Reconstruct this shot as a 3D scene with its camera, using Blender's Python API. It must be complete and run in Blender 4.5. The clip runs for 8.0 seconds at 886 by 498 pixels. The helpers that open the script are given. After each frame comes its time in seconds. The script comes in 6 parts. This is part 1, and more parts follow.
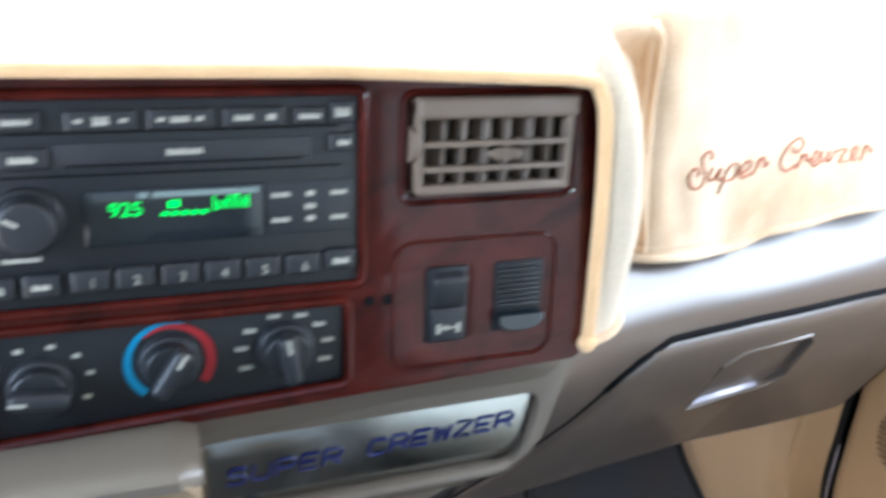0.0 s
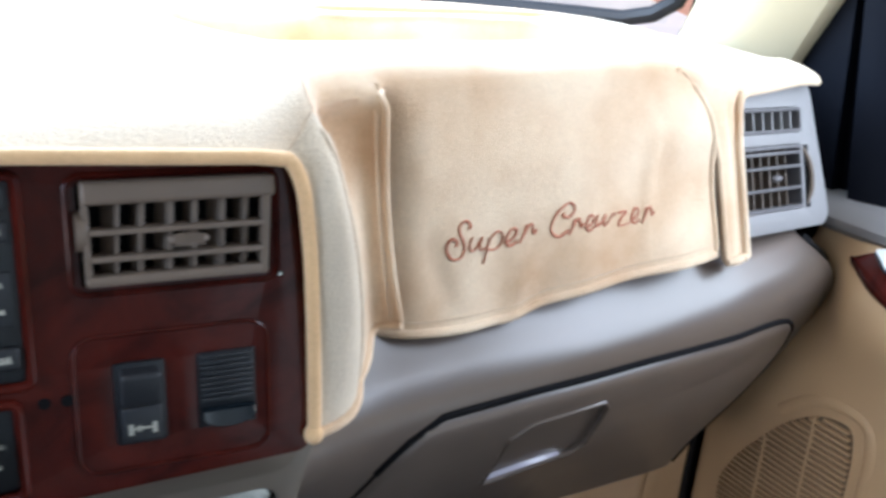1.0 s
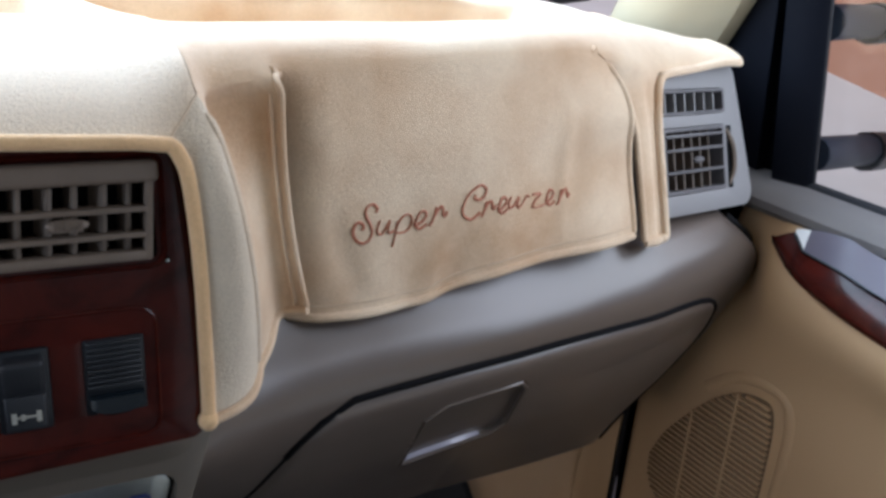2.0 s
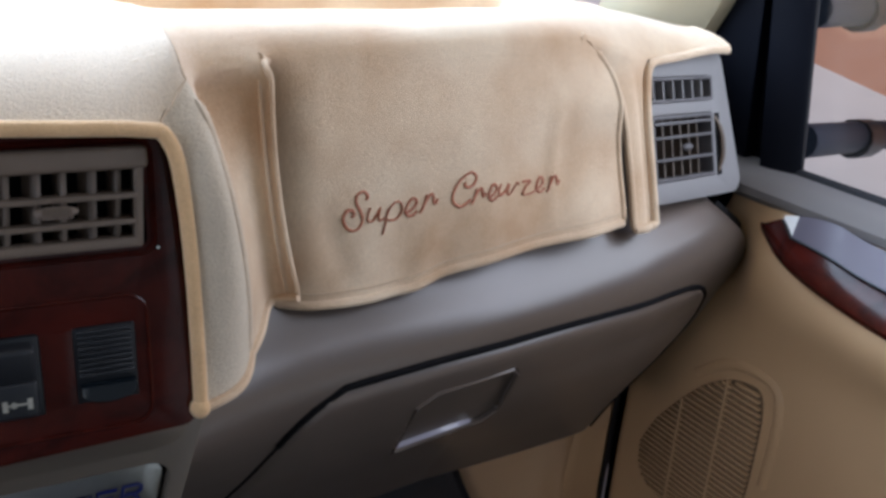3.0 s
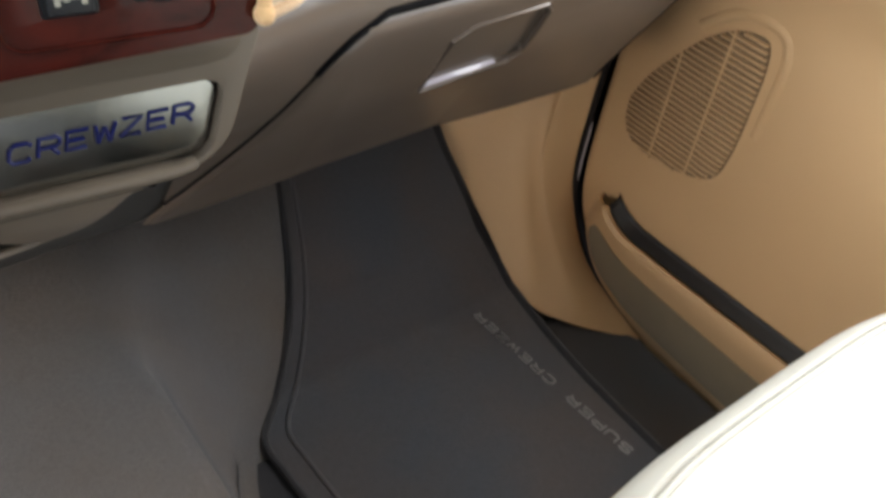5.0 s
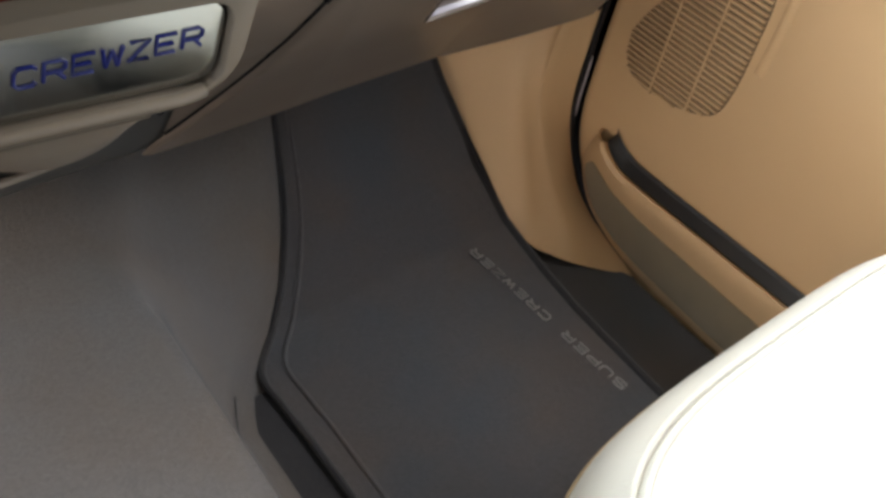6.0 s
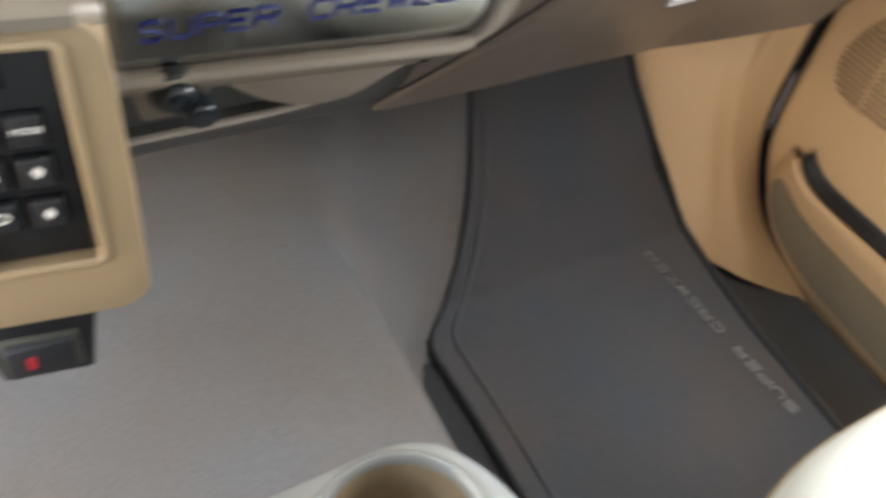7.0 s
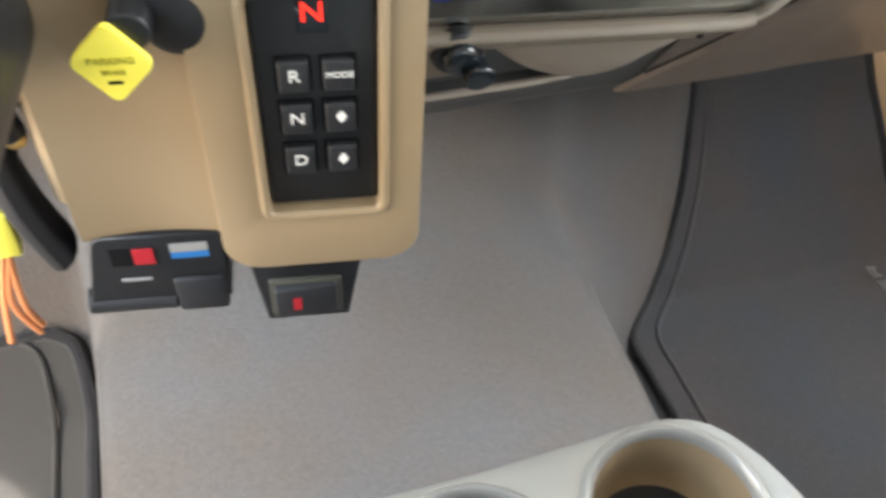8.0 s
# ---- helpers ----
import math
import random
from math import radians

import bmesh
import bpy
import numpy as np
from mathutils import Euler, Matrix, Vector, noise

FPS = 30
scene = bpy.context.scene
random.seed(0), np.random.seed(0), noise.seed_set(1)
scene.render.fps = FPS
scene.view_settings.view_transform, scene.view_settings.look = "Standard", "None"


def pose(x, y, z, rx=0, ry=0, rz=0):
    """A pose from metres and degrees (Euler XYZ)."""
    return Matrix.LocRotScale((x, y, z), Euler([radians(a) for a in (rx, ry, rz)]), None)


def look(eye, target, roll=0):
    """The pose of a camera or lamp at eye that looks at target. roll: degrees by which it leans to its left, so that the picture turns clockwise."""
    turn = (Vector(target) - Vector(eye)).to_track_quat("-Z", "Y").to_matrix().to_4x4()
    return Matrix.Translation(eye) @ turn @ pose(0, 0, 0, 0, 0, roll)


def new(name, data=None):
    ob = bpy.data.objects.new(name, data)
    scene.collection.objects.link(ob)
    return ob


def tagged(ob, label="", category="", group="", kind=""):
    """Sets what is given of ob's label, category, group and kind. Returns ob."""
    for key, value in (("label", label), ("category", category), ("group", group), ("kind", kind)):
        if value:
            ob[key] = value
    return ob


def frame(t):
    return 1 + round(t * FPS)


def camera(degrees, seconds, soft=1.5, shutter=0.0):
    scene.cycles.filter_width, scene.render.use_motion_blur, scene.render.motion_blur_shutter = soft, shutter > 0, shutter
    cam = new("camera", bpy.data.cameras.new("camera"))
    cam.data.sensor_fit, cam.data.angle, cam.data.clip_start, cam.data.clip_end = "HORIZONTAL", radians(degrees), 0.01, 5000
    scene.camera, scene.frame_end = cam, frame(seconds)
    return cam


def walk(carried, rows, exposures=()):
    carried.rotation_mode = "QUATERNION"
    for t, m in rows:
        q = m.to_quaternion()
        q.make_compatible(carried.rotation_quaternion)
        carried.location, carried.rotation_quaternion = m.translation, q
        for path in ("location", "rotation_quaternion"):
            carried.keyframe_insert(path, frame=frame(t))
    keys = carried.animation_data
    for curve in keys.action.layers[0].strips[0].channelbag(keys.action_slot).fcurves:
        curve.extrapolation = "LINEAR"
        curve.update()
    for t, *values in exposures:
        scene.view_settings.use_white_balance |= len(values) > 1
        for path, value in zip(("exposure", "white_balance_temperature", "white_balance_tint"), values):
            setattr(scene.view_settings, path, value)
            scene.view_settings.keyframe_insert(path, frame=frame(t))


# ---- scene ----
cam = camera(53.0, 8.0, soft=3.2, shutter=0.5)
PATH = [
    (0, (-0.104, -0.472, 0.923), (0.692, 1.162, 0.088), 2.2),
    (0.5, (-0.026, -0.493, 0.946), (0.86, 1.119, 0.161), 2.2),
    (1, (0.038, -0.495, 0.936), (0.986, 1.104, 0.197), 2.5),
    (1.5, (0.074, -0.512, 0.942), (1.063, 1.055, 0.188), 3.2),
    (1.7, (0.08, -0.514, 0.944), (1.072, 1.039, 0.167), 3.3),
    (3, (0.078, -0.517, 0.939), (1.095, 1.008, 0.139), 3.1),
    (3.5, (0.062, -0.513, 0.93), (1.075, 1.007, 0.117), 3.3),
    (4, (0.025, -0.508, 0.914), (0.948, 1.015, 0.003), 2.7),
    (4.3, (0.002, -0.493, 0.91), (0.917, 0.942, -0.139), 4.0),
    (4.5, (-0.003, -0.481, 0.893), (0.953, 0.825, -0.282), 5.6),
    (5, (0.0, -0.454, 0.871), (0.997, 0.625, -0.486), 8.5),
    (5.2, (-0.006, -0.447, 0.866), (0.977, 0.595, -0.53), 8.6),
    (6.3, (-0.02, -0.436, 0.857), (0.963, 0.52, -0.598), 11.4),
    (6.5, (-0.033, -0.44, 0.851), (0.951, 0.54, -0.588), 10.4),
    (7, (-0.092, -0.421, 0.834), (0.675, 0.699, -0.635), 10.2),
    (7.3, (-0.117, -0.418, 0.826), (0.495, 0.741, -0.679), 8.6),
    (7.5, (-0.128, -0.403, 0.817), (0.433, 0.766, -0.705), 8.3),
    (8, (-0.152, -0.409, 0.814), (0.289, 0.838, -0.686), 4.3),
]
EXPOSURES = [(0, 1.0, 5600, 9), (0.5, 0.55, 5600, 9), (1.0, 0.0, 5650, 11), (1.5, -0.68, 5750, 13), (3.0, -0.98, 5900, 17), (3.5, -1.02, 5900, 18),
             (4.0, -0.85, 5650, 13), (4.5, -0.50, 5750, 10), (5.0, 0.45, 6900, 12), (6.5, 0.74, 6850, 12), (7.0, 1.28, 6750, 10), (8.0, 1.48, 6650, 9)]
walk(cam, [(t, look(eye, target, roll)) for t, eye, target, roll in PATH], EXPOSURES)

# ---- light ----
world = bpy.data.worlds.new("sky")
scene.world = world
world.use_nodes = True
wn = world.node_tree.nodes
sky = wn.new("ShaderNodeTexSky")
sky.sky_type = "NISHITA"
sky.sun_disc = False
sky.sun_elevation = radians(63)
sky.sun_rotation = radians(258)
world.node_tree.links.new(sky.outputs[0], wn["Background"].inputs[0])
wn["Background"].inputs[1].default_value = 0.15


def sun_lamp():
    d = bpy.data.lights.new("sun", "SUN")
    d.energy, d.angle, d.color = 5.0, radians(0.6), (1.0, 0.95, 0.88)
    ob = new("sun", d)
    az, el = radians(258), radians(63)
    to = Vector((math.sin(az) * math.cos(el), math.cos(az) * math.cos(el), math.sin(el)))
    ob.matrix_world = look(to * 30, (0, 0, 0))


def window_light(name, eye, target, sx, sy, watts, colour):
    d = bpy.data.lights.new(name, "AREA")
    d.shape, d.size, d.size_y, d.energy, d.color = "RECTANGLE", sx, sy, watts, colour
    ob = new(name, d)
    ob.matrix_world = look(eye, target)


sun_lamp()
window_light("windshield_daylight", (0.0, 0.47, 1.19), (0.0, 0.02, 0.68), 1.5, 0.44, 58, (0.72, 0.87, 1.0))
window_light("passenger_window_daylight", (0.955, -0.30, 0.94), (0.2, -0.10, 0.58), 0.60, 0.50, 8.5, (0.92, 0.96, 1.0))
window_light("driver_window_daylight", (-0.955, -0.12, 0.98), (0.3, 0.05, 0.75), 0.46, 0.40, 10, (0.76, 0.88, 1.0))
window_light("driver_door_daylight", (-0.97, -0.08, 0.36), (0.7, 0.08, 0.36), 0.54, 0.60, 12, (1.0, 0.86, 0.70))
window_light("rear_window_daylight", (0.0, -1.55, 1.0), (0.2, 0.0, 0.5), 1.3, 0.4, 0.5, (1.0, 0.97, 0.93))


# ---- materials ----
def material(name, colour, rough=0.5, metal=0.0, second=None, mix_scale=8.0, mix_amount=0.35,
             grain=0.0, grain_scale=400.0, emission=0.0, coat=0.0, spec=0.5, rough_var=0.08):
    m = bpy.data.materials.new(name)
    m.use_nodes = True
    nt = m.node_tree
    n, l = nt.nodes, nt.links
    b = n["Principled BSDF"]
    b.inputs["Metallic"].default_value = metal
    b.inputs["Specular IOR Level"].default_value = spec
    b.inputs["Coat Weight"].default_value = coat
    b.inputs["Coat Roughness"].default_value = 0.06
    co = n.new("ShaderNodeNewGeometry")
    co.name = "place"
    big = n.new("ShaderNodeTexNoise")
    big.inputs["Scale"].default_value, big.inputs["Detail"].default_value = mix_scale, 6
    l.new(co.outputs["Position"], big.inputs["Vector"])
    mix = n.new("ShaderNodeMix")
    mix.data_type = "RGBA"
    other = second or tuple(c * 0.78 for c in colour)
    mix.inputs["A"].default_value, mix.inputs["B"].default_value = (*colour, 1), (*other, 1)
    ramp = n.new("ShaderNodeMapRange")
    ramp.inputs["From Min"].default_value, ramp.inputs["From Max"].default_value = 0.35, 0.7
    ramp.inputs["To Max"].default_value = mix_amount
    l.new(big.outputs["Fac"], ramp.inputs["Value"])
    l.new(ramp.outputs["Result"], mix.inputs["Factor"])
    l.new(mix.outputs["Result"], b.inputs["Base Color"])
    fine = n.new("ShaderNodeTexNoise")
    fine.inputs["Scale"].default_value, fine.inputs["Detail"].default_value = grain_scale, 3
    l.new(co.outputs["Position"], fine.inputs["Vector"])
    rr_ = n.new("ShaderNodeMapRange")
    rr_.inputs["To Min"].default_value = max(0.02, rough - rough_var)
    rr_.inputs["To Max"].default_value = min(1.0, rough + rough_var)
    l.new(big.outputs["Fac"], rr_.inputs["Value"])
    l.new(rr_.outputs["Result"], b.inputs["Roughness"])
    if grain:
        bump = n.new("ShaderNodeBump")
        bump.inputs["Strength"].default_value, bump.inputs["Distance"].default_value = grain, 0.001
        l.new(fine.outputs["Fac"], bump.inputs["Height"])
        l.new(bump.outputs["Normal"], b.inputs["Normal"])
    if emission:
        b.inputs["Emission Color"].default_value = (*colour, 1)
        b.inputs["Emission Strength"].default_value = emission
    return m


def fabric(name, colour, second, pile=900.0, depth=0.7, patch=10.0, amount=0.45, rib=0.0, tuft=420.0, nap_depth=0.075):
    """Short cut-pile cloth: fine fibre noise, soft sheen, larger rubbed patches."""
    m = material(name, colour, 0.95, 0, second, patch, amount, depth, pile, spec=0.15, rough_var=0.03)
    b = m.node_tree.nodes["Principled BSDF"]
    b.inputs["Sheen Weight"].default_value = 0.25
    b.inputs["Sheen Roughness"].default_value = 0.6
    n, l = m.node_tree.nodes, m.node_tree.links
    co = n["place"]
    # nap: pale and dark fibre tufts
    nap = n.new("ShaderNodeTexNoise")
    nap.inputs["Scale"].default_value, nap.inputs["Detail"].default_value, nap.inputs["Roughness"].default_value = tuft, 4, 0.7
    l.new(co.outputs["Position"], nap.inputs["Vector"])
    tone = n.new("ShaderNodeMapRange")
    tone.inputs["From Min"].default_value, tone.inputs["From Max"].default_value = 0.3, 0.7
    tone.inputs["To Min"].default_value, tone.inputs["To Max"].default_value = 1 - nap_depth, 1 + nap_depth
    l.new(nap.outputs["Fac"], tone.inputs["Value"])
    hue = n.new("ShaderNodeHueSaturation")
    l.new(b.inputs["Base Color"].links[0].from_socket, hue.inputs["Color"])
    l.new(tone.outputs["Result"], hue.inputs["Value"])
    l.new(hue.outputs["Color"], b.inputs["Base Color"])
    first = [k for k in n if k.type == "BUMP"][0]
    rough = n.new("ShaderNodeBump")
    rough.inputs["Strength"].default_value, rough.inputs["Distance"].default_value = 0.5, 0.0015
    l.new(nap.outputs["Fac"], rough.inputs["Height"])
    l.new(first.outputs["Normal"], rough.inputs["Normal"])
    l.new(rough.outputs["Normal"], b.inputs["Normal"])
    if rib:
        # laid pile: short slanting streaks
        turn = n.new("ShaderNodeMapping")
        turn.inputs["Rotation"].default_value = (0.2, 0.0, radians(24))
        turn.inputs["Scale"].default_value = (rib, rib * 0.22, rib)
        l.new(co.outputs["Position"], turn.inputs["Vector"])
        w = n.new("ShaderNodeTexNoise")
        w.inputs["Scale"].default_value, w.inputs["Detail"].default_value = 1.0, 2
        l.new(turn.outputs["Vector"], w.inputs["Vector"])
        bump = n.new("ShaderNodeBump")
        bump.inputs["Strength"].default_value, bump.inputs["Distance"].default_value = 0.6, 0.0015
        l.new(w.outputs["Fac"], bump.inputs["Height"])
        l.new(rough.outputs["Normal"], bump.inputs["Normal"])
        l.new(bump.outputs["Normal"], b.inputs["Normal"])
    return m


def burl(name):
    """Dark red-brown burl wood print under clear lacquer."""
    m = material(name, (0.066, 0.0088, 0.0054), 0.20, 0, (0.016, 0.0025, 0.0018), 22.0, 0.85, 0.04, 600, coat=0.10, spec=0.18)
    n, l = m.node_tree.nodes, m.node_tree.links
    big = [k for k in n if k.type == "TEX_NOISE"][0]
    big.inputs["Distortion"].default_value = 1.0
    big.inputs["Roughness"].default_value = 0.58
    return m


COVER = fabric("tan_velour", (0.74, 0.585, 0.41), (0.52, 0.33, 0.185), 1500, 0.5, 11, 0.95)
COVER_TOP = fabric("tan_ribbed_velour", (0.72, 0.59, 0.44), (0.62, 0.49, 0.35), 1200, 0.5, 9, 0.4, rib=900)
# Greyer cover cloth: the driver window's cool light is put into its colour.
COVER_SIDE = fabric("side_lit_velour", (0.62, 0.525, 0.395), (0.52, 0.435, 0.325), 1400, 0.5, 14, 0.7, rib=700)
HEM = fabric("tan_binding", (0.72, 0.47, 0.24), (0.58, 0.36, 0.18), 1600, 0.7, 30, 0.5)
THREAD = fabric("red_brown_thread", (0.50, 0.175, 0.095), (0.40, 0.13, 0.07), 2500, 0.8, 60, 0.5)
SEAM = fabric("seam_thread", (0.58, 0.44, 0.30), (0.50, 0.37, 0.24), 2000, 0.5, 40, 0.4)
GREY = material("grey_soft_plastic", (0.116, 0.091, 0.074), 0.29, 0, (0.095, 0.074, 0.060), 5, 0.4, 0.05, 600, spec=0.75, rough_var=0.02)
# Warm driver-side light on the pod is put into this yellower taupe.
TAUPE = material("taupe_plastic", (0.262, 0.192, 0.116), 0.34, 0, (0.218, 0.160, 0.097), 6, 0.4, 0.10, 900, rough_var=0.04)
TRAYGREY = material("dark_tray_plastic", (0.045, 0.046, 0.046), 0.4, 0, (0.036, 0.037, 0.037), 9, 0.4, 0.1, 900)
# Greyer copy of TAUPE, for parts out of that warm light.
LEDGE = material("shaded_taupe_plastic", (0.138, 0.115, 0.090), 0.36, 0, (0.116, 0.097, 0.076), 6, 0.4, 0.10, 900, rough_var=0.04)
ASHTAN = material("pale_taupe_plastic", (0.215, 0.180, 0.148), 0.40, 0, (0.18, 0.15, 0.122), 9, 0.4, 0.10, 900)
PALE = material("pale_grey_plastic", (0.235, 0.226, 0.226), 0.5, 0, (0.20, 0.193, 0.193), 6, 0.4, 0.2, 1300)
SILLGREY = material("warm_grey_sill_plastic", (0.125, 0.114, 0.108), 0.5, 0, (0.105, 0.096, 0.09), 6, 0.4, 0.2, 1300)
VENT = material("taupe_vent_plastic", (0.150, 0.112, 0.083), 0.5, 0, (0.105, 0.078, 0.058), 18, 0.6, 0.2, 1200)
VENTGREY = material("dark_grey_louvre", (0.115, 0.108, 0.112), 0.5, 0, (0.09, 0.085, 0.088), 18, 0.6, 0.2, 1200)
DARKGAP = material("black_recess", (0.006, 0.006, 0.007), 0.85, spec=0.08)
BLACK = material("black_plastic", (0.008, 0.0095, 0.012), 0.40, 0, (0.006, 0.007, 0.009), 14, 0.5, 0.2, 1500, spec=0.4)
FRAMEBLACK = material("matt_black_plastic", (0.0040, 0.0046, 0.0075), 0.6, 0, None, 9, 0.4, 0.2, 900, spec=0.06)
# Grey cup wells: the warm light on their walls is put in as tan.
WELL = material("warm_lit_well_gloss", (0.20, 0.145, 0.088), 0.2, 0, None, 9, 0.4, 0.1, 900)
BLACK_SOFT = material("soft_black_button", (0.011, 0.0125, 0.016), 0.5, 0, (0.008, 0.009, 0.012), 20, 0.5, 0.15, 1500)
OLIVEBLACK = material("olive_black_plastic", (0.045, 0.045, 0.036), 0.45, 0, (0.03, 0.03, 0.025), 20, 0.5, 0.1, 1200)
GLOSSBLACK = material("gloss_black", (0.008, 0.012, 0.016), 0.1)
RUBBER = material("black_rubber", (0.012, 0.012, 0.014), 0.6, 0, None, 20, 0.4, 0.2, 700, spec=0.25)
BURL = burl("burl_wood")
PRINT = material("pale_printed_legend", (0.36, 0.35, 0.30), 0.6)
STRIPGREY = material("grey_green_strip", (0.17, 0.22, 0.21), 0.4)
WHITEPRINT = material("white_printed_legend", (0.8, 0.8, 0.78), 0.6)
BLUEARC = material("blue_printed_arc", (0.03, 0.42, 0.70), 0.5)
REDARC = material("red_printed_arc", (0.55, 0.03, 0.04), 0.5)
CHROME = material("polished_steel", (0.38, 0.385, 0.37), 0.15, 1.0, (0.31, 0.315, 0.305), 5, 0.4, 0.03, 120)
BLUE = material("blue_letter_enamel", (0.006, 0.012, 0.10), 0.3)
GREENLIT = material("green_lit_segment", (0.03, 0.9, 0.08), 0.5, emission=0.34)
REDLIT = material("red_lit_segment", (1.0, 0.025, 0.012), 0.5, emission=0.65)
SPEAKERCLOTH = material("brown_speaker_cloth", (0.16, 0.108, 0.064), 0.9, 0, None, 40, 0.4, 0.3, 900)
DOORTAN = material("tan_door_vinyl", (0.55, 0.365, 0.20), 0.5, 0, (0.49, 0.32, 0.172), 4, 0.45, 0.3, 1100)
DOORCLOTH = fabric("olive_door_cloth", (0.20, 0.152, 0.088), (0.155, 0.118, 0.068), 900, 0.7, 20, 0.5)
CARPET = fabric("grey_carpet", (0.088, 0.087, 0.091), (0.092, 0.076, 0.066), 700, 0.9, 6, 1.0, tuft=260, nap_depth=0.17)
MAT = fabric("charcoal_mat_carpet", (0.041, 0.048, 0.060), (0.063, 0.052, 0.049), 700, 0.9, 5, 1.0, tuft=260, nap_depth=0.17)
DRIVERMAT = fabric("dark_grey_mat_carpet", (0.052, 0.050, 0.048), (0.042, 0.040, 0.038), 700, 0.9, 6, 0.7)
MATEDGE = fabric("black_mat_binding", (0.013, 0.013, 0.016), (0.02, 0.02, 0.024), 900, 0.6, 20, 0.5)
LEATHER = material("cream_leather", (0.56, 0.545, 0.49), 0.38, 0, (0.51, 0.485, 0.43), 5, 0.35, 0.3, 500)
CREAMTRIM = material("cream_pillar_cloth", (0.45, 0.385, 0.25), 0.8, 0, None, 8, 0.3, 0.3, 900)
HEADLINER = fabric("headliner_cloth", (0.34, 0.31, 0.26), (0.29, 0.26, 0.22), 500, 0.5, 4, 0.4)
CONSOLE = material("satin_silver_plastic", (0.150, 0.150, 0.146), 0.34, 0.15, (0.13, 0.136, 0.141), 6, 0.4, 0.12, 1200)
YELLOW = material("yellow_plastic", (0.92, 0.82, 0.11), 0.45, 0, (0.86, 0.74, 0.07), 20, 0.4)
YELLOWDARK = material("olive_print", (0.40, 0.36, 0.03), 0.5)
RED = material("red_plastic", (0.36, 0.010, 0.02), 0.4)
LABELGREY = material("worn_grey_label", (0.24, 0.24, 0.24), 0.5)
BLUEBAR = material("blue_label", (0.012, 0.14, 0.40), 0.5)
ORANGE = material("orange_wire", (0.65, 0.24, 0.09), 0.45)
BRASS = material("brass", (0.7, 0.5, 0.2), 0.3, 1.0)
# Pale gloss for painted highlights: door edge strip and latch paddle.
GLINTGREY = material("pale_glint_gloss", (0.42, 0.40, 0.46), 0.12)
LILAC = material("lilac_satin_plate", (0.13, 0.117, 0.145), 0.32, spec=0.25)
FARWALL = material("terracotta_wall", (0.70, 0.36, 0.23), 0.85, 0, (0.64, 0.32, 0.2), 0.6, 0.5, 0.3, 30)
CONCRETE = material("pale_concrete", (0.52, 0.505, 0.50), 0.9, 0, (0.44, 0.43, 0.425), 0.8, 0.6, 0.4, 40)
ARM = material("dark_blue_arm", (0.018, 0.026, 0.042), 0.55, 0, None, 10, 0.4, spec=0.3)
def clear_glass():
    m = bpy.data.materials.new("window_glass")
    m.use_nodes = True
    n, l = m.node_tree.nodes, m.node_tree.links
    t, g, mx = n.new("ShaderNodeBsdfTransparent"), n.new("ShaderNodeBsdfGlossy"), n.new("ShaderNodeMixShader")
    g.inputs["Roughness"].default_value = 0.02
    t.inputs["Color"].default_value = (0.97, 0.98, 0.97, 1)
    mx.inputs[0].default_value = 0.05
    l.new(t.outputs[0], mx.inputs[1])
    l.new(g.outputs[0], mx.inputs[2])
    l.new(mx.outputs[0], n["Material Output"].inputs[0])
    return m


GLASS = clear_glass()


# ---- shape helpers ----
def thing(name, at, label, category, group="", kind=""):
    ob = new(name)
    ob.empty_display_size = 0.02
    ob.matrix_world = Matrix.Translation(at)
    return tagged(ob, label, category, group, kind)


def part(name, bm, mat, parent=None, label="", smooth=True, angle=40):
    """Links a bmesh, in world places, as one mesh object under a thing or a part."""
    me = bpy.data.meshes.new(name)
    bmesh.ops.recalc_face_normals(bm, faces=bm.faces)
    if smooth:
        for f in bm.faces:
            f.smooth = True
        for e in bm.edges:
            if len(e.link_faces) == 2 and e.calc_face_angle(0) > radians(angle):
                e.smooth = False
    mid = sum((v.co for v in bm.verts), Vector()) / max(1, len(bm.verts))
    for v in bm.verts:
        v.co -= mid
    bm.to_mesh(me)
    bm.free()
    me.materials.append(mat)
    ob = new(name, me)
    if parent is not None:
        ob.parent = parent
        p, up = Vector(), parent
        while up is not None:
            p += up.location
            up = up.parent
        ob.location = mid - p
    else:
        ob.location = mid
    if label:
        ob["label"] = label
    return ob


def plane_at(o, yaw=0, lean=0, roll=0):
    """Local x along the face, y up the face, z out of it to the rear. yaw turns it to the driver, lean tips its top ahead."""
    a, b, r = radians(yaw), radians(lean), radians(roll)
    u = Vector((math.cos(a), -math.sin(a), 0))
    back = Vector((math.sin(a), math.cos(a), 0))
    v = back * math.sin(b) + Vector((0, 0, math.cos(b)))
    n = u.cross(v)
    u2, v2 = u * math.cos(r) + v * math.sin(r), v * math.cos(r) - u * math.sin(r)
    m = Matrix((u2, v2, n)).transposed().to_4x4()
    m.translation = o
    return m


def place(bm, m):
    bmesh.ops.transform(bm, matrix=m, verts=bm.verts)
    return bm


def slab(u0, u1, v0, v1, w0, w1, m=Matrix(), bevel=0.0, seg=2):
    """A box between the given sides, in the axes of m, with rounded edges."""
    bm = bmesh.new()
    bmesh.ops.create_cube(bm, size=1)
    place(bm, Matrix.Translation(((u0 + u1) / 2, (v0 + v1) / 2, (w0 + w1) / 2)) @ Matrix.Diagonal((abs(u1 - u0), abs(v1 - v0), abs(w1 - w0), 1)))
    if bevel:
        bmesh.ops.bevel(bm, geom=bm.edges[:], offset=bevel, segments=seg, profile=0.5, affect="EDGES", clamp_overlap=True)
    return place(bm, m)


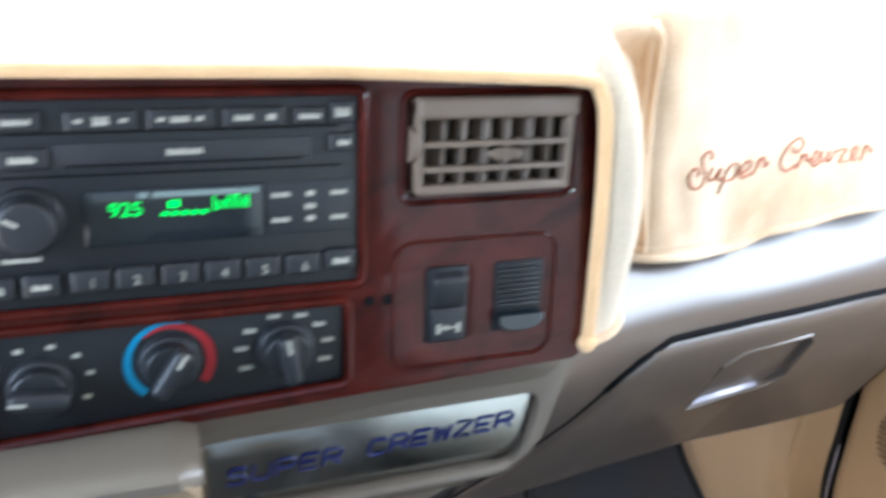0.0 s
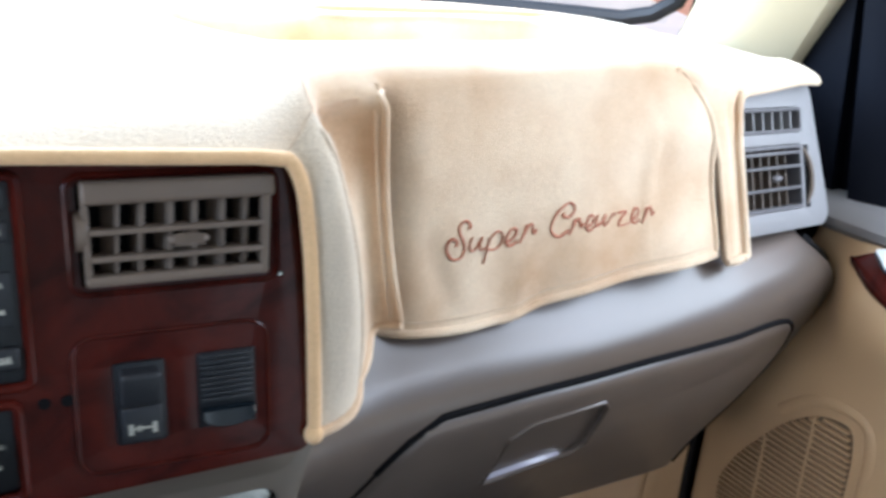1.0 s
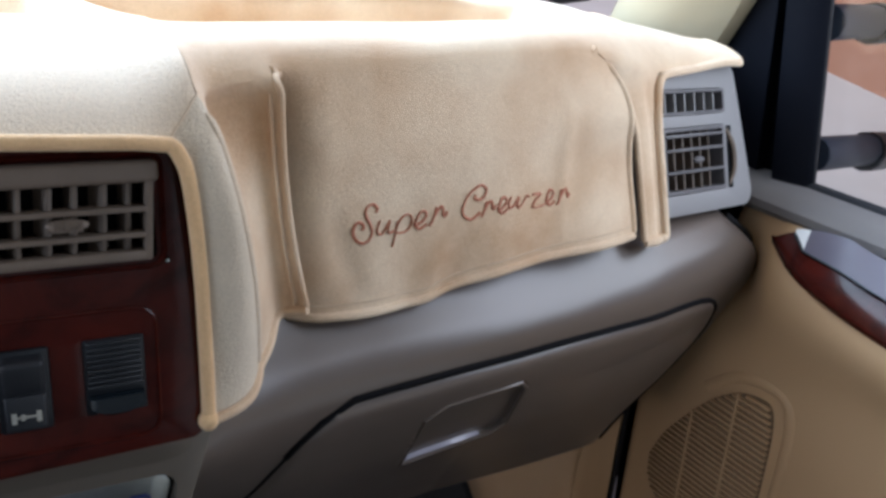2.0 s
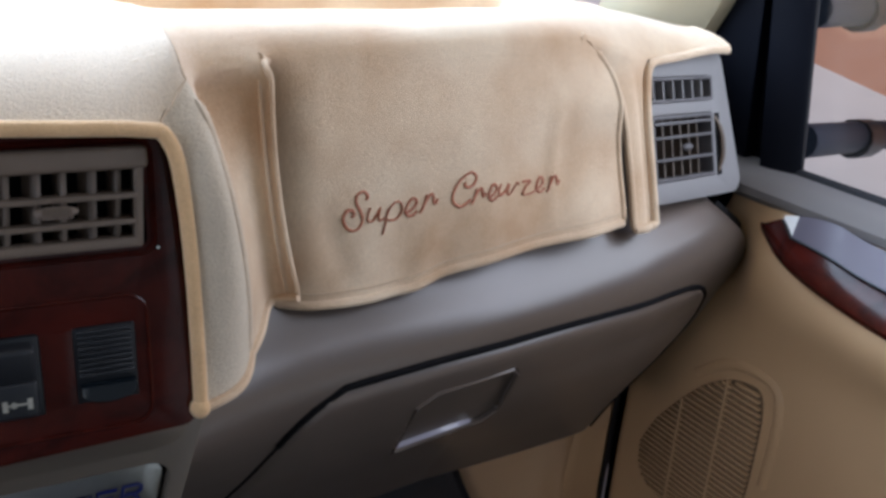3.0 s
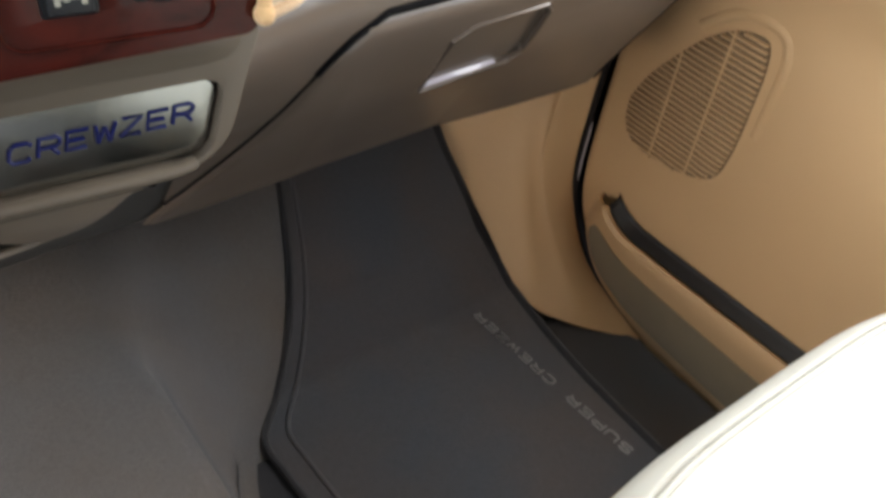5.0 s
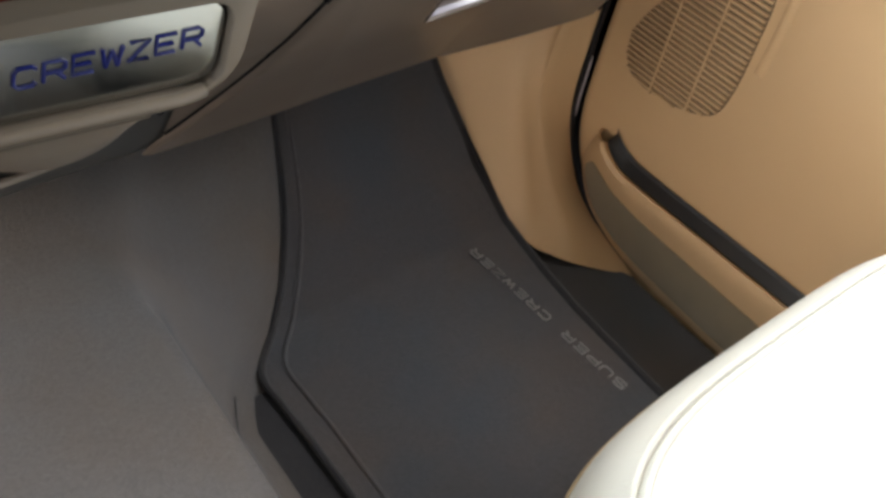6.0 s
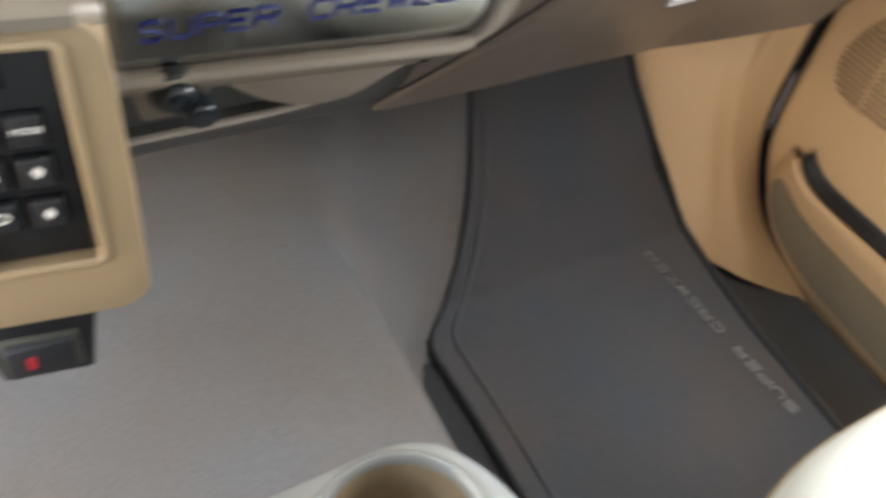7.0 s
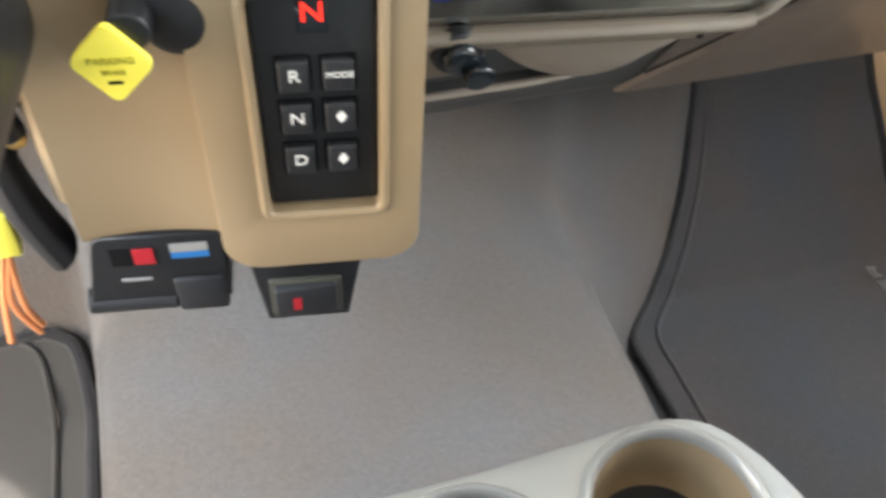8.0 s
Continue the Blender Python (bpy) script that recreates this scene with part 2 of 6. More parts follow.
def disc(r0, r1, h, m=Matrix(), n=40, bevel=0.0):
    """A round boss of base radius r0, top radius r1 and height h along z."""
    bm = bmesh.new()
    bmesh.ops.create_cone(bm, cap_ends=True, segments=n, radius1=r0, radius2=r1, depth=h)
    place(bm, Matrix.Translation((0, 0, h / 2)))
    if bevel:
        top = [e for e in bm.edges if all(v.co.z > h * 0.9 for v in e.verts)]
        bmesh.ops.bevel(bm, geom=top, offset=bevel, segments=3, profile=0.5, affect="EDGES")
    return place(bm, m)


def ball(r, m, squash=(1, 1, 1)):
    bm = bmesh.new()
    bmesh.ops.create_uvsphere(bm, u_segments=24, v_segments=14, radius=r)
    return place(place(bm, Matrix.Diagonal((*squash, 1))), m)


def round_rect(u0, u1, v0, v1, r, n=6):
    pts = []
    for cx, cy, a0 in ((u1 - r, v1 - r, 0), (u0 + r, v1 - r, 90), (u0 + r, v0 + r, 180), (u1 - r, v0 + r, 270)):
        for k in range(n + 1):
            a = radians(a0 + 90 * k / n)
            pts.append((cx + r * math.cos(a), cy + r * math.sin(a)))
    return pts


def pane(outer, holes, thick, m, bevel=0.0):
    """A flat board with the outline outer and through holes, its face at z = 0 and its back at -thick."""
    bm = bmesh.new()
    for loop in (outer, *holes):
        vs = [bm.verts.new((*p, 0)) for p in loop]
        for a, b in zip(vs, vs[1:] + vs[:1]):
            bm.edges.new((a, b))
    bmesh.ops.triangle_fill(bm, use_beauty=True, use_dissolve=False, edges=bm.edges[:])
    bmesh.ops.recalc_face_normals(bm, faces=bm.faces)
    if sum(f.normal.z for f in bm.faces) < 0:
        bmesh.ops.reverse_faces(bm, faces=bm.faces)
    rim = [e for e in bm.edges if len(e.link_faces) == 1]
    ext = bmesh.ops.extrude_face_region(bm, geom=bm.faces[:])
    bmesh.ops.translate(bm, vec=(0, 0, -thick), verts=[v for v in ext["geom"] if isinstance(v, bmesh.types.BMVert)])
    if bevel:
        bmesh.ops.bevel(bm, geom=[e for e in rim if e.is_valid], offset=bevel, segments=3, profile=0.5, affect="EDGES", clamp_overlap=True)
    return place(bm, m)


def curve_through(pts, n):
    """n + 1 points on a smooth line through pts (Catmull-Rom)."""
    pts = [Vector(p) for p in pts]
    k = len(pts) - 1
    out = []
    for i in range(n + 1):
        s = i / n * k
        j = min(int(s), k - 1)
        t = s - j
        a, b, c, d = pts[max(j - 1, 0)], pts[j], pts[j + 1], pts[min(j + 2, k)]
        out.append(0.5 * ((2 * b) + (c - a) * t + (2 * a - 5 * b + 4 * c - d) * t * t + (3 * b - a - 3 * c + d) * t ** 3))
    return out


def tube(pts, r, n=8, closed=False, flat=1.0, taper=False):
    """A round cord along the points."""
    pts = [Vector(p) for p in pts]
    bm = bmesh.new()
    rings, k = [], len(pts)
    prev = None
    for i, p in enumerate(pts):
        a = pts[(i - 1) % k] if closed or i else p
        b = pts[(i + 1) % k] if closed or i < k - 1 else p
        d = (b - a).normalized()
        ref = prev if prev is not None else (Vector((0, 0, 1)) if abs(d.z) < 0.9 else Vector((0, 1, 0)))
        s = (ref - d * ref.dot(d)).normalized()
        prev = s
        q = d.cross(s)
        rad = r * (0.35 if taper and i in (0, k - 1) else 1)
        rings.append([bm.verts.new(p + (s * math.cos(2 * math.pi * j / n) + q * math.sin(2 * math.pi * j / n) * flat) * rad) for j in range(n)])
    for i in range(k if closed else k - 1):
        a, b = rings[i], rings[(i + 1) % k]
        for j in range(n):
            bm.faces.new((a[j], a[(j + 1) % n], b[(j + 1) % n], b[j]))
    if not closed:
        bm.faces.new(rings[0])
        bm.faces.new(rings[-1][::-1])
    return bm


def sheet(rows, thick=0.0, seen=(0.0, -0.45, 0.9)):
    """A skin over a grid of points, thickened on its far side."""
    bm = bmesh.new()
    vs = [[bm.verts.new(p) for p in row] for row in rows]
    for a, b in zip(vs, vs[1:]):
        for i in range(len(a) - 1):
            bm.faces.new((a[i], a[i + 1], b[i + 1], b[i]))
    if thick:
        bm.normal_update()
        ref = Vector(seen)
        facing = sum(f.normal.dot(ref - f.calc_center_median()) * f.calc_area() for f in bm.faces)
        d = -thick if facing > 0 else thick
        back = [[bm.verts.new(v.co + v.normal * d) for v in row] for row in vs]
        for a, b in zip(back, back[1:]):
            for i in range(len(a) - 1):
                bm.faces.new((a[i + 1], a[i], b[i], b[i + 1]))
        rim = [(vs[0][i], back[0][i]) for i in range(len(vs[0]))] + [(r[-1], k[-1]) for r, k in zip(vs[1:], back[1:])]
        rim += [(vs[-1][i], back[-1][i]) for i in range(len(vs[-1]) - 2, -1, -1)] + [(r[0], k[0]) for r, k in zip(vs[-2:0:-1], back[-2:0:-1])]
        for (a, b), (c, e) in zip(rim, rim[1:] + rim[:1]):
            bm.faces.new((a, b, e, c))
    return bm


def lerp_table(x, table):
    """Piecewise-smooth value of a table of (x, value) rows."""
    if x <= table[0][0]:
        return table[0][1]
    for (a, va), (b, vb) in zip(table, table[1:]):
        if x <= b:
            return va + (vb - va) * (x - a) / (b - a)
    return table[-1][1]


def smooth_table(x, table, w=0.012):
    return sum(lerp_table(x + k * w, table) for k in (-2, -1, 0, 1, 2)) / 5


def ease(q):
    q = min(1, max(0, q))
    return q * q * (3 - 2 * q)


def text_mesh(body, size, m, extrude=0.0003):
    cu = bpy.data.curves.new("legend", "FONT")
    cu.body, cu.size, cu.extrude, cu.align_x, cu.align_y = body, size, extrude, "CENTER", "CENTER"
    tmp = bpy.data.objects.new("legend", cu)
    scene.collection.objects.link(tmp)
    me = bpy.data.meshes.new_from_object(tmp.evaluated_get(bpy.context.evaluated_depsgraph_get()))
    bm = bmesh.new()
    bm.from_mesh(me)
    bpy.data.objects.remove(tmp)
    bpy.data.meshes.remove(me)
    return place(bm, m)


def at_uv(m, u, v, w=0.0):
    return m @ Matrix.Translation((u, v, w))


STK = plane_at((0.2, -0.02, 0.78), 5, 6.4, -2.3)
PLATE = plane_at((0.2, -0.008, 0.56), 5, 3, -1.5)
POD = plane_at((-0.1, -0.065, 0.52), 8, 0, 0)
SIDE = plane_at((0.84, 0.111, 0.69), -8, 18, -4.5)

# ---- the cab ----
FLOOR_Z = -0.052


def hump_section(y):
    """Right edge, right foot, top height of the carpeted tunnel at a place along the cab."""
    top = lerp_table(y, [(-1.6, 0.15), (0.05, 0.160), (0.2, 0.175), (0.35, 0.24), (0.55, 0.34)])
    edge = lerp_table(y, [(-1.6, 0.162), (0.0, 0.161), (0.10, 0.160), (0.2, 0.190), (0.35, 0.26), (0.55, 0.33)])
    foot = lerp_table(y, [(-1.6, 0.212), (0.05, 0.212), (0.10, 0.238), (0.13, 0.270), (0.2, 0.335), (0.28, 0.38), (0.36, 0.418), (0.55, 0.46)])
    return edge, foot, top


def floor_height(y):
    return FLOOR_Z + lerp_table(y, [(0.16, 0.0), (0.25, 0.04), (0.34, 0.13), (0.42, 0.23), (0.56, 0.42)])


def build_floor():
    rows = []
    for i in range(100):
        y = -1.6 + 2.2 * i / 99
        e, f, t = hump_section(y)
        z0 = floor_height(y)
        soft = lerp_table(y, [(-1.6, 0.004), (0.06, 0.005), (0.13, 0.02), (0.22, 0.06), (0.5, 0.09)])
        half = [(0.93, z0 - 0.10), (0.725, z0 - 0.10), (0.708, z0 - 0.09), (0.700, z0 - 0.004), (0.695, z0), (f + 0.1, z0), (f + 0.03, z0 + 0.004), (f, z0 + 0.03)]
        n = 8
        for k in range(1, n):
            q = k / n
            half.append((f + (e - f) * q, z0 + 0.03 + (t - soft - z0 - 0.03) * q))
        w = ease((0.135 - y) / 0.05)
        p, q = Vector(half[-1]), Vector((e - soft * 0.35, t - soft * 0.45))
        for r, d in ((0.4, Vector((e - 0.006, t - 0.017))), (0.75, Vector((e + 0.0065, t - 0.0045)))):
            half.append(tuple(p.lerp(q, r).lerp(d, w)))
        half += [tuple(q.lerp(Vector((e + 0.004, t - 0.001)), w)), (e - soft, t - soft * 0.1), (e - soft * 2, t), (e - soft * 2 - 0.03, t + 0.004)]
        mid = [(-0.03, t + 0.006)]
        left = [(-0.285 + 0.4 * min(0.2, e - x), z) for x, z in reversed(half[-4:])]
        left += [(-0.290 - 0.036 * q / 6, t - 0.012 + (z0 + 0.01 - t + 0.012) * q / 6) for q in range(1, 7)]
        left += [(-0.345, z0), (-0.5, z0), (-0.93, z0)]
        rows.append([Vector((x, y, z)) for x, z in half + mid + left])
    tagged(part("floor", sheet(rows, 0.0), CARPET, angle=60), "grey carpeted cab floor with a raised centre tunnel", "floor", kind="structure")


build_floor()


def footwell_shade():
    """Dark sheets that stand for the shade in the footwell crease and under the tunnel lip."""
    flat, rise = [], []
    for i in range(60):
        y = -1.2 + 1.312 * i / 59
        e, f, t = hump_section(y)
        z0 = floor_height(y)
        if y < 0.09:
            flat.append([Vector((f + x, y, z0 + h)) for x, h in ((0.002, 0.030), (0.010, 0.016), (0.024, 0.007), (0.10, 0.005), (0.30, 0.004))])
        low = 0.90 * ease(y / 0.112)
        row = []
        for k in range(9):
            q = 0.93 + (low - 0.93) * k / 8
            row.append(Vector((f + (e - f) * q + 0.0035, y, z0 + 0.03 + (t - 0.005 - z0 - 0.03) * q)))
        rise.append(row)
    # Near-black and charcoal cloth colours draw the tunnel's shade on the carpet.
    ob = tagged(part("floor_shade", sheet(flat), MATEDGE), "dark sheet for the shade beside the tunnel", "carpet", kind="structure")
    part("tunnel_shade", sheet(rise), MAT, ob, "charcoal sheet for the shade under the tunnel lip")


footwell_shade()


def wall_board(name, outer, holes, thick, m, mat, label):
    return tagged(part(name, pane(outer, holes, thick, m), mat, smooth=False), label, "wall", kind="structure")


# rear wall with its window, roof, firewall
wall_board("wall_rear", [(-1.05, -0.2), (1.05, -0.2), (1.05, 1.32), (-1.05, 1.32)], [round_rect(-0.7, 0.7, 0.78, 1.2, 0.06)], 0.04,
           Matrix(((-1, 0, 0, 0), (0, 0, 1, -1.6), (0, 1, 0, 0), (0, 0, 0, 1))), HEADLINER, "cloth covered rear cab wall with a window")
tagged(part("ceiling", slab(-1.05, 1.05, -1.62, 0.30, 1.30, 1.34, bevel=0.01), HEADLINER), "cloth headliner of the cab roof", "ceiling", kind="structure")
tagged(part("wall_front", slab(-0.95, 0.95, 0.60, 0.64, -0.3, 0.755, bevel=0.005), CARPET), "dark carpeted firewall behind the dashboard", "wall", kind="structure")


def glass_line(x, k):
    """Place on the wrapped windshield at x, from its foot (k = 0) to its top (k = 1)."""
    q = min(1.0, abs(x) / 0.9)
    foot = Vector((x, 0.735 - 0.33 * q ** 3, 0.815 - 0.025 * q * q))
    return foot.lerp(Vector((x * 0.97, 0.28 - 0.20 * q ** 3, 1.31)), k)


def windshield():
    ob = thing("window_1", (0, 0.66, 0.83), "wide raked windshield glass above the dashboard", "windshield", kind="structure")
    g = part("pane", sheet([[glass_line(-0.9 + 1.8 * i / 40, k / 8) for k in range(9)] for i in range(41)], 0.005), GLASS, ob)
    g.visible_shadow = False
    ring = [glass_line(-0.86 + 1.72 * i / 40, 0) for i in range(41)] + [glass_line(0.885, 0.02), glass_line(0.9, 0.06)] + [glass_line(0.9, k / 10) for k in range(1, 10)]
    ring += [glass_line(0.87 - 1.74 * i / 20, 1) for i in range(21)] + [glass_line(-0.9, 1 - k / 10) for k in range(1, 10)] + [glass_line(-0.9, 0.06), glass_line(-0.885, 0.02)]
    part("rubber_seal", tube(ring, 0.011, 8, True), RUBBER, ob)


windshield()


def side_wall(sign, name, label):
    """Outer side of the cab behind the trim, with the window opening."""
    m = Matrix(((0, 0, sign, 0.985 * sign), (1, 0, 0, 0), (0, 1, 0, 0), (0, 0, 0, 1)))
    hole = [(0.14, 0.60), (-0.90, 0.60), (-0.90, 1.22), (-0.08, 1.22), (0.16, 0.86)] if sign > 0 else [(0.12, 0.25), (-0.85, 0.25), (-0.85, 1.22), (-0.10, 1.22), (0.12, 0.9)]
    ob = part(name, pane([(0.62, -0.2), (-1.64, -0.2), (-1.64, 1.32), (0.12, 1.32), (0.40, 0.84), (0.42, 0.76), (0.62, 0.74)], [hole], 0.04, m), FRAMEBLACK, smooth=False)
    tagged(ob, label, "wall", kind="structure")


side_wall(1, "wall_right", "black painted cab side around the passenger window")
side_wall(-1, "wall_left", "black painted cab side around the wide driver door opening")


# ---- passenger door ----
def door_panel_x(y, z):
    """Inner face of the door: flat below, swelling to the armrest above."""
    arm = lerp_table(y, [(-0.5, 0.05), (-0.13, 0.034), (0.0, 0.018), (0.07, 0.006), (0.12, 0.0), (0.3, -0.005)])
    swell = math.exp(-((z - 0.53) / 0.055) ** 2) * arm
    q = min(1, max(0, (y - 0.03) / 0.07))
    scoop = 0.042 * q * q * (3 - 2 * q) * math.exp(-((z - 0.53) / 0.07) ** 2)
    return 0.872 - swell + scoop + 0.05 * lerp_table(z, [(0.56, 0), (0.66, 1)])


DOOR_FRONT = [(-0.16, -0.09), (-0.13, 0.0), (-0.115, 0.05), (-0.1, 0.092), (-0.08, 0.124), (-0.05, 0.157), (-0.02, 0.180), (0.01, 0.196), (0.04, 0.206), (0.09, 0.211), (0.2, 0.209), (0.3, 0.205), (0.45, 0.17), (0.55, 0.14), (0.62, 0.115), (0.66, 0.10)]


def build_door():
    ob = thing("door_1", (0.9, -0.2, -0.15), "tan vinyl passenger door panel with grey sill and speaker grille", "door", kind="structure")
    rows = []
    for i in range(70):
        z = -0.16 + 0.785 * i / 69
        y1 = smooth_table(z, DOOR_FRONT, 0.008)
        row = [Vector((door_panel_x(y1, z) + 0.05, y1 + 0.004, z)), Vector((door_panel_x(y1, z) + 0.006, y1, z)), Vector((door_panel_x(y1, z), y1 - 0.008, z))]
        for k in range(1, 60):
            y = y1 - 0.008 + (-1.1 - y1) * (k / 59) ** 1.3
            row.append(Vector((door_panel_x(y, z), y, z)))
        rows.append(row)
    part("panel", sheet(rows, 0.006), DOORTAN, ob, "tan grained vinyl door skin")
    # grey sill along the window
    rows = []
    for k in range(40):
        y = 0.20 - 1.28 * k / 39
        rows.append([Vector((x, y, z)) for x, z in ((0.900, 0.606), (0.894, 0.612), (0.895, 0.617), (0.904, 0.622), (0.92, 0.625), (0.945, 0.627), (0.958, 0.628), (0.962, 0.55))])
    part("sill", sheet(rows, 0.004), SILLGREY, ob, "pale grey plastic window sill")
    part("window_seal", tube([(0.955, 0.075 - 0.06 * k, 0.6285) for k in range(18)], 0.0085, 8), RUBBER, ob, "black rubber glass seal")
    # black window frame and mirror corner
    rows = []
    for k in range(30):
        z = 0.610 + 0.70 * k / 29
        y = 0.066 + 0.135 * (z - 0.62) - 1.05 * max(0, z - 0.90)
        rows.append([Vector((x, y + d, z)) for x, d in ((0.975, 0.020), (0.962, 0.009), (0.953, 0.001), (0.946, 0.006), (0.938, 0.035), (0.937, 0.046), (0.942, 0.050), (0.962, 0.056), (0.962, 0.20))])
    part("window_frame", sheet(rows, 0.004), FRAMEBLACK, ob, "black plastic front window frame")
    part("glass_channel", tube([r[2] + Vector((0.003, 0.004, 0)) for r in rows], 0.0045, 8), RUBBER, ob, "black rubber glass channel")
    pz = Matrix(((0, 0, 1, 0.968), (1, 0, 0, 0), (0, 1, 0, 0), (0, 0, 0, 1)))
    g = part("pane", pane([(0.10, 0.62), (-0.92, 0.62), (-0.92, 1.24), (-0.14, 1.24), (0.12, 0.86)], [], 0.004, pz), GLASS, ob, "clear side window glass", smooth=False)
    g.visible_shadow = False
    # dark front edge gap
    gap = [Vector((0.866, smooth_table(z, DOOR_FRONT, 0.008) + 0.006, z)) for z in [-0.15 + 0.6 * k / 40 for k in range(41)]]
    part("edge_seal", tube(gap, 0.0036, 8), RUBBER, ob, "black rubber door edge seal")
    # Thin pale strip draws the highlight on the door's rounded edge.
    part("edge_highlight", tube([p + Vector((-0.001, -0.0055, 0)) for p in gap[14:22]], 0.0016, 8, taper=True), GLINTGREY, ob, "thin pale strip for the door edge highlight")
    # burl pull with switch plate
    line_in = curve_through([(0.885, 0.0585, 0.584), (0.860, 0.0136, 0.572), (0.845, -0.046, 0.5615), (0.835, -0.135, 0.553), (0.822, -0.3, 0.548), (0.815, -0.5, 0.546)], 40)
    line_out = curve_through([(0.886, 0.0580, 0.586), (0.888, 0.0255, 0.604), (0.885, -0.030, 0.6155), (0.884, -0.088, 0.609), (0.882, -0.3, 0.606), (0.88, -0.5, 0.606)], 40)
    rows = [[a + Vector((0.020, 0.004, -0.012)), a + Vector((0.003, 0.001, -0.006)), a, a.lerp(b, 0.10) + Vector((-0.001, 0, 0.003)), a.lerp(b, 0.3) + Vector((-0.001, 0, 0.004)), a.lerp(b, 0.6) + Vector((0, 0, 0.003)), b, b + Vector((0.014, 0, -0.006))] for a, b in zip(line_in, line_out)]
    part("armrest_trim", sheet(rows), BURL, ob, "glossy red burl wood armrest trim")
    n0 = 7
    span = [(a.lerp(b, 0.46 if i > 3 else 0.46 + 0.12 * (3 - i)), a.lerp(b, 0.97)) for i, (a, b) in enumerate(zip(line_in[n0:], line_out[n0:]))]
    lift = Vector((-0.002, 0, 0.0050))
    part("switch_cap", sheet([[p + lift, p.lerp(q, 0.5) + lift, q + lift] for p, q in span[:4]], 0.003), WHITEPRINT, ob, "small white switch cap")
    part("switch_plate", sheet([[p + lift, p.lerp(q, 0.5) + lift, q + lift] for p, q in span[3:]], 0.003), LILAC, ob, "glossy lilac grey switch plate")
    part("plate_edge", tube([p + lift for p, q in span], 0.0016, 6), BLACK, ob, "dark plate edge")
    return ob


DOOR = build_door()


def grille_outline():
    return [(0.162, 0.205), (0.163, 0.236), (0.144, 0.281), (0.113, 0.327), (0.083, 0.365), (0.05, 0.392), (0.022, 0.402), (0.002, 0.399), (-0.006, 0.37), (-0.007, 0.319), (-0.006, 0.259), (0.002, 0.212), (0.022, 0.193), (0.064, 0.178), (0.12, 0.172), (0.15, 0.182)]


def span_at(outline, z):
    hits = []
    for (y0, z0), (y1, z1) in zip(outline, outline[1:] + outline[:1]):
        if (z0 - z) * (z1 - z) < 0:
            hits.append(y0 + (y1 - y0) * (z - z0) / (z1 - z0))
    return (min(hits), max(hits)) if len(hits) >= 2 else None


def build_grille():
    out = grille_outline()
    loop = [Vector((p[0], p[1], 0)) for p in out]
    ring = curve_through(loop + [loop[0]], 64)
    m = Matrix(((0, 0, -1, 0.8705), (1, 0, 0, 0), (0, 1, 0, 0), (0, 0, 0, 1)))
    g = part("speaker_grille", pane([(p.x, p.y) for p in ring[:-1]], [], 0.004, m), SPEAKERCLOTH, DOOR, "oval slotted speaker grille", smooth=False)
    for k in range(28):
        z = 0.1785 + 0.0081 * k
        s = span_at(out, z)
        if s and s[1] - s[0] > 0.015:
            part("slat", slab(0.8655, 0.871, s[0], s[1], z - 0.0017, z + 0.0017, bevel=0.001, seg=1), DOORTAN, g)
    swell = curve_through([Vector((0.8795, y, z)) for y, z in ((0.10, 0.372), (0.058, 0.408), (0.022, 0.420), (-0.010, 0.416), (-0.024, 0.392), (-0.026, 0.34), (-0.024, 0.28))], 40)
    part("grille_surround", tube(swell, 0.0105, 12, taper=True), DOORTAN, DOOR, "raised moulding round the grille")
    for y in (0.105, 0.045):
        zs = [p.y for p in ring if abs(p.x - y) < 0.006]
        part("rib", slab(0.8648, 0.8712, y - 0.0015, y + 0.0015, min(zs), max(zs), bevel=0.0006, seg=1), DOORTAN, g)


build_grille()


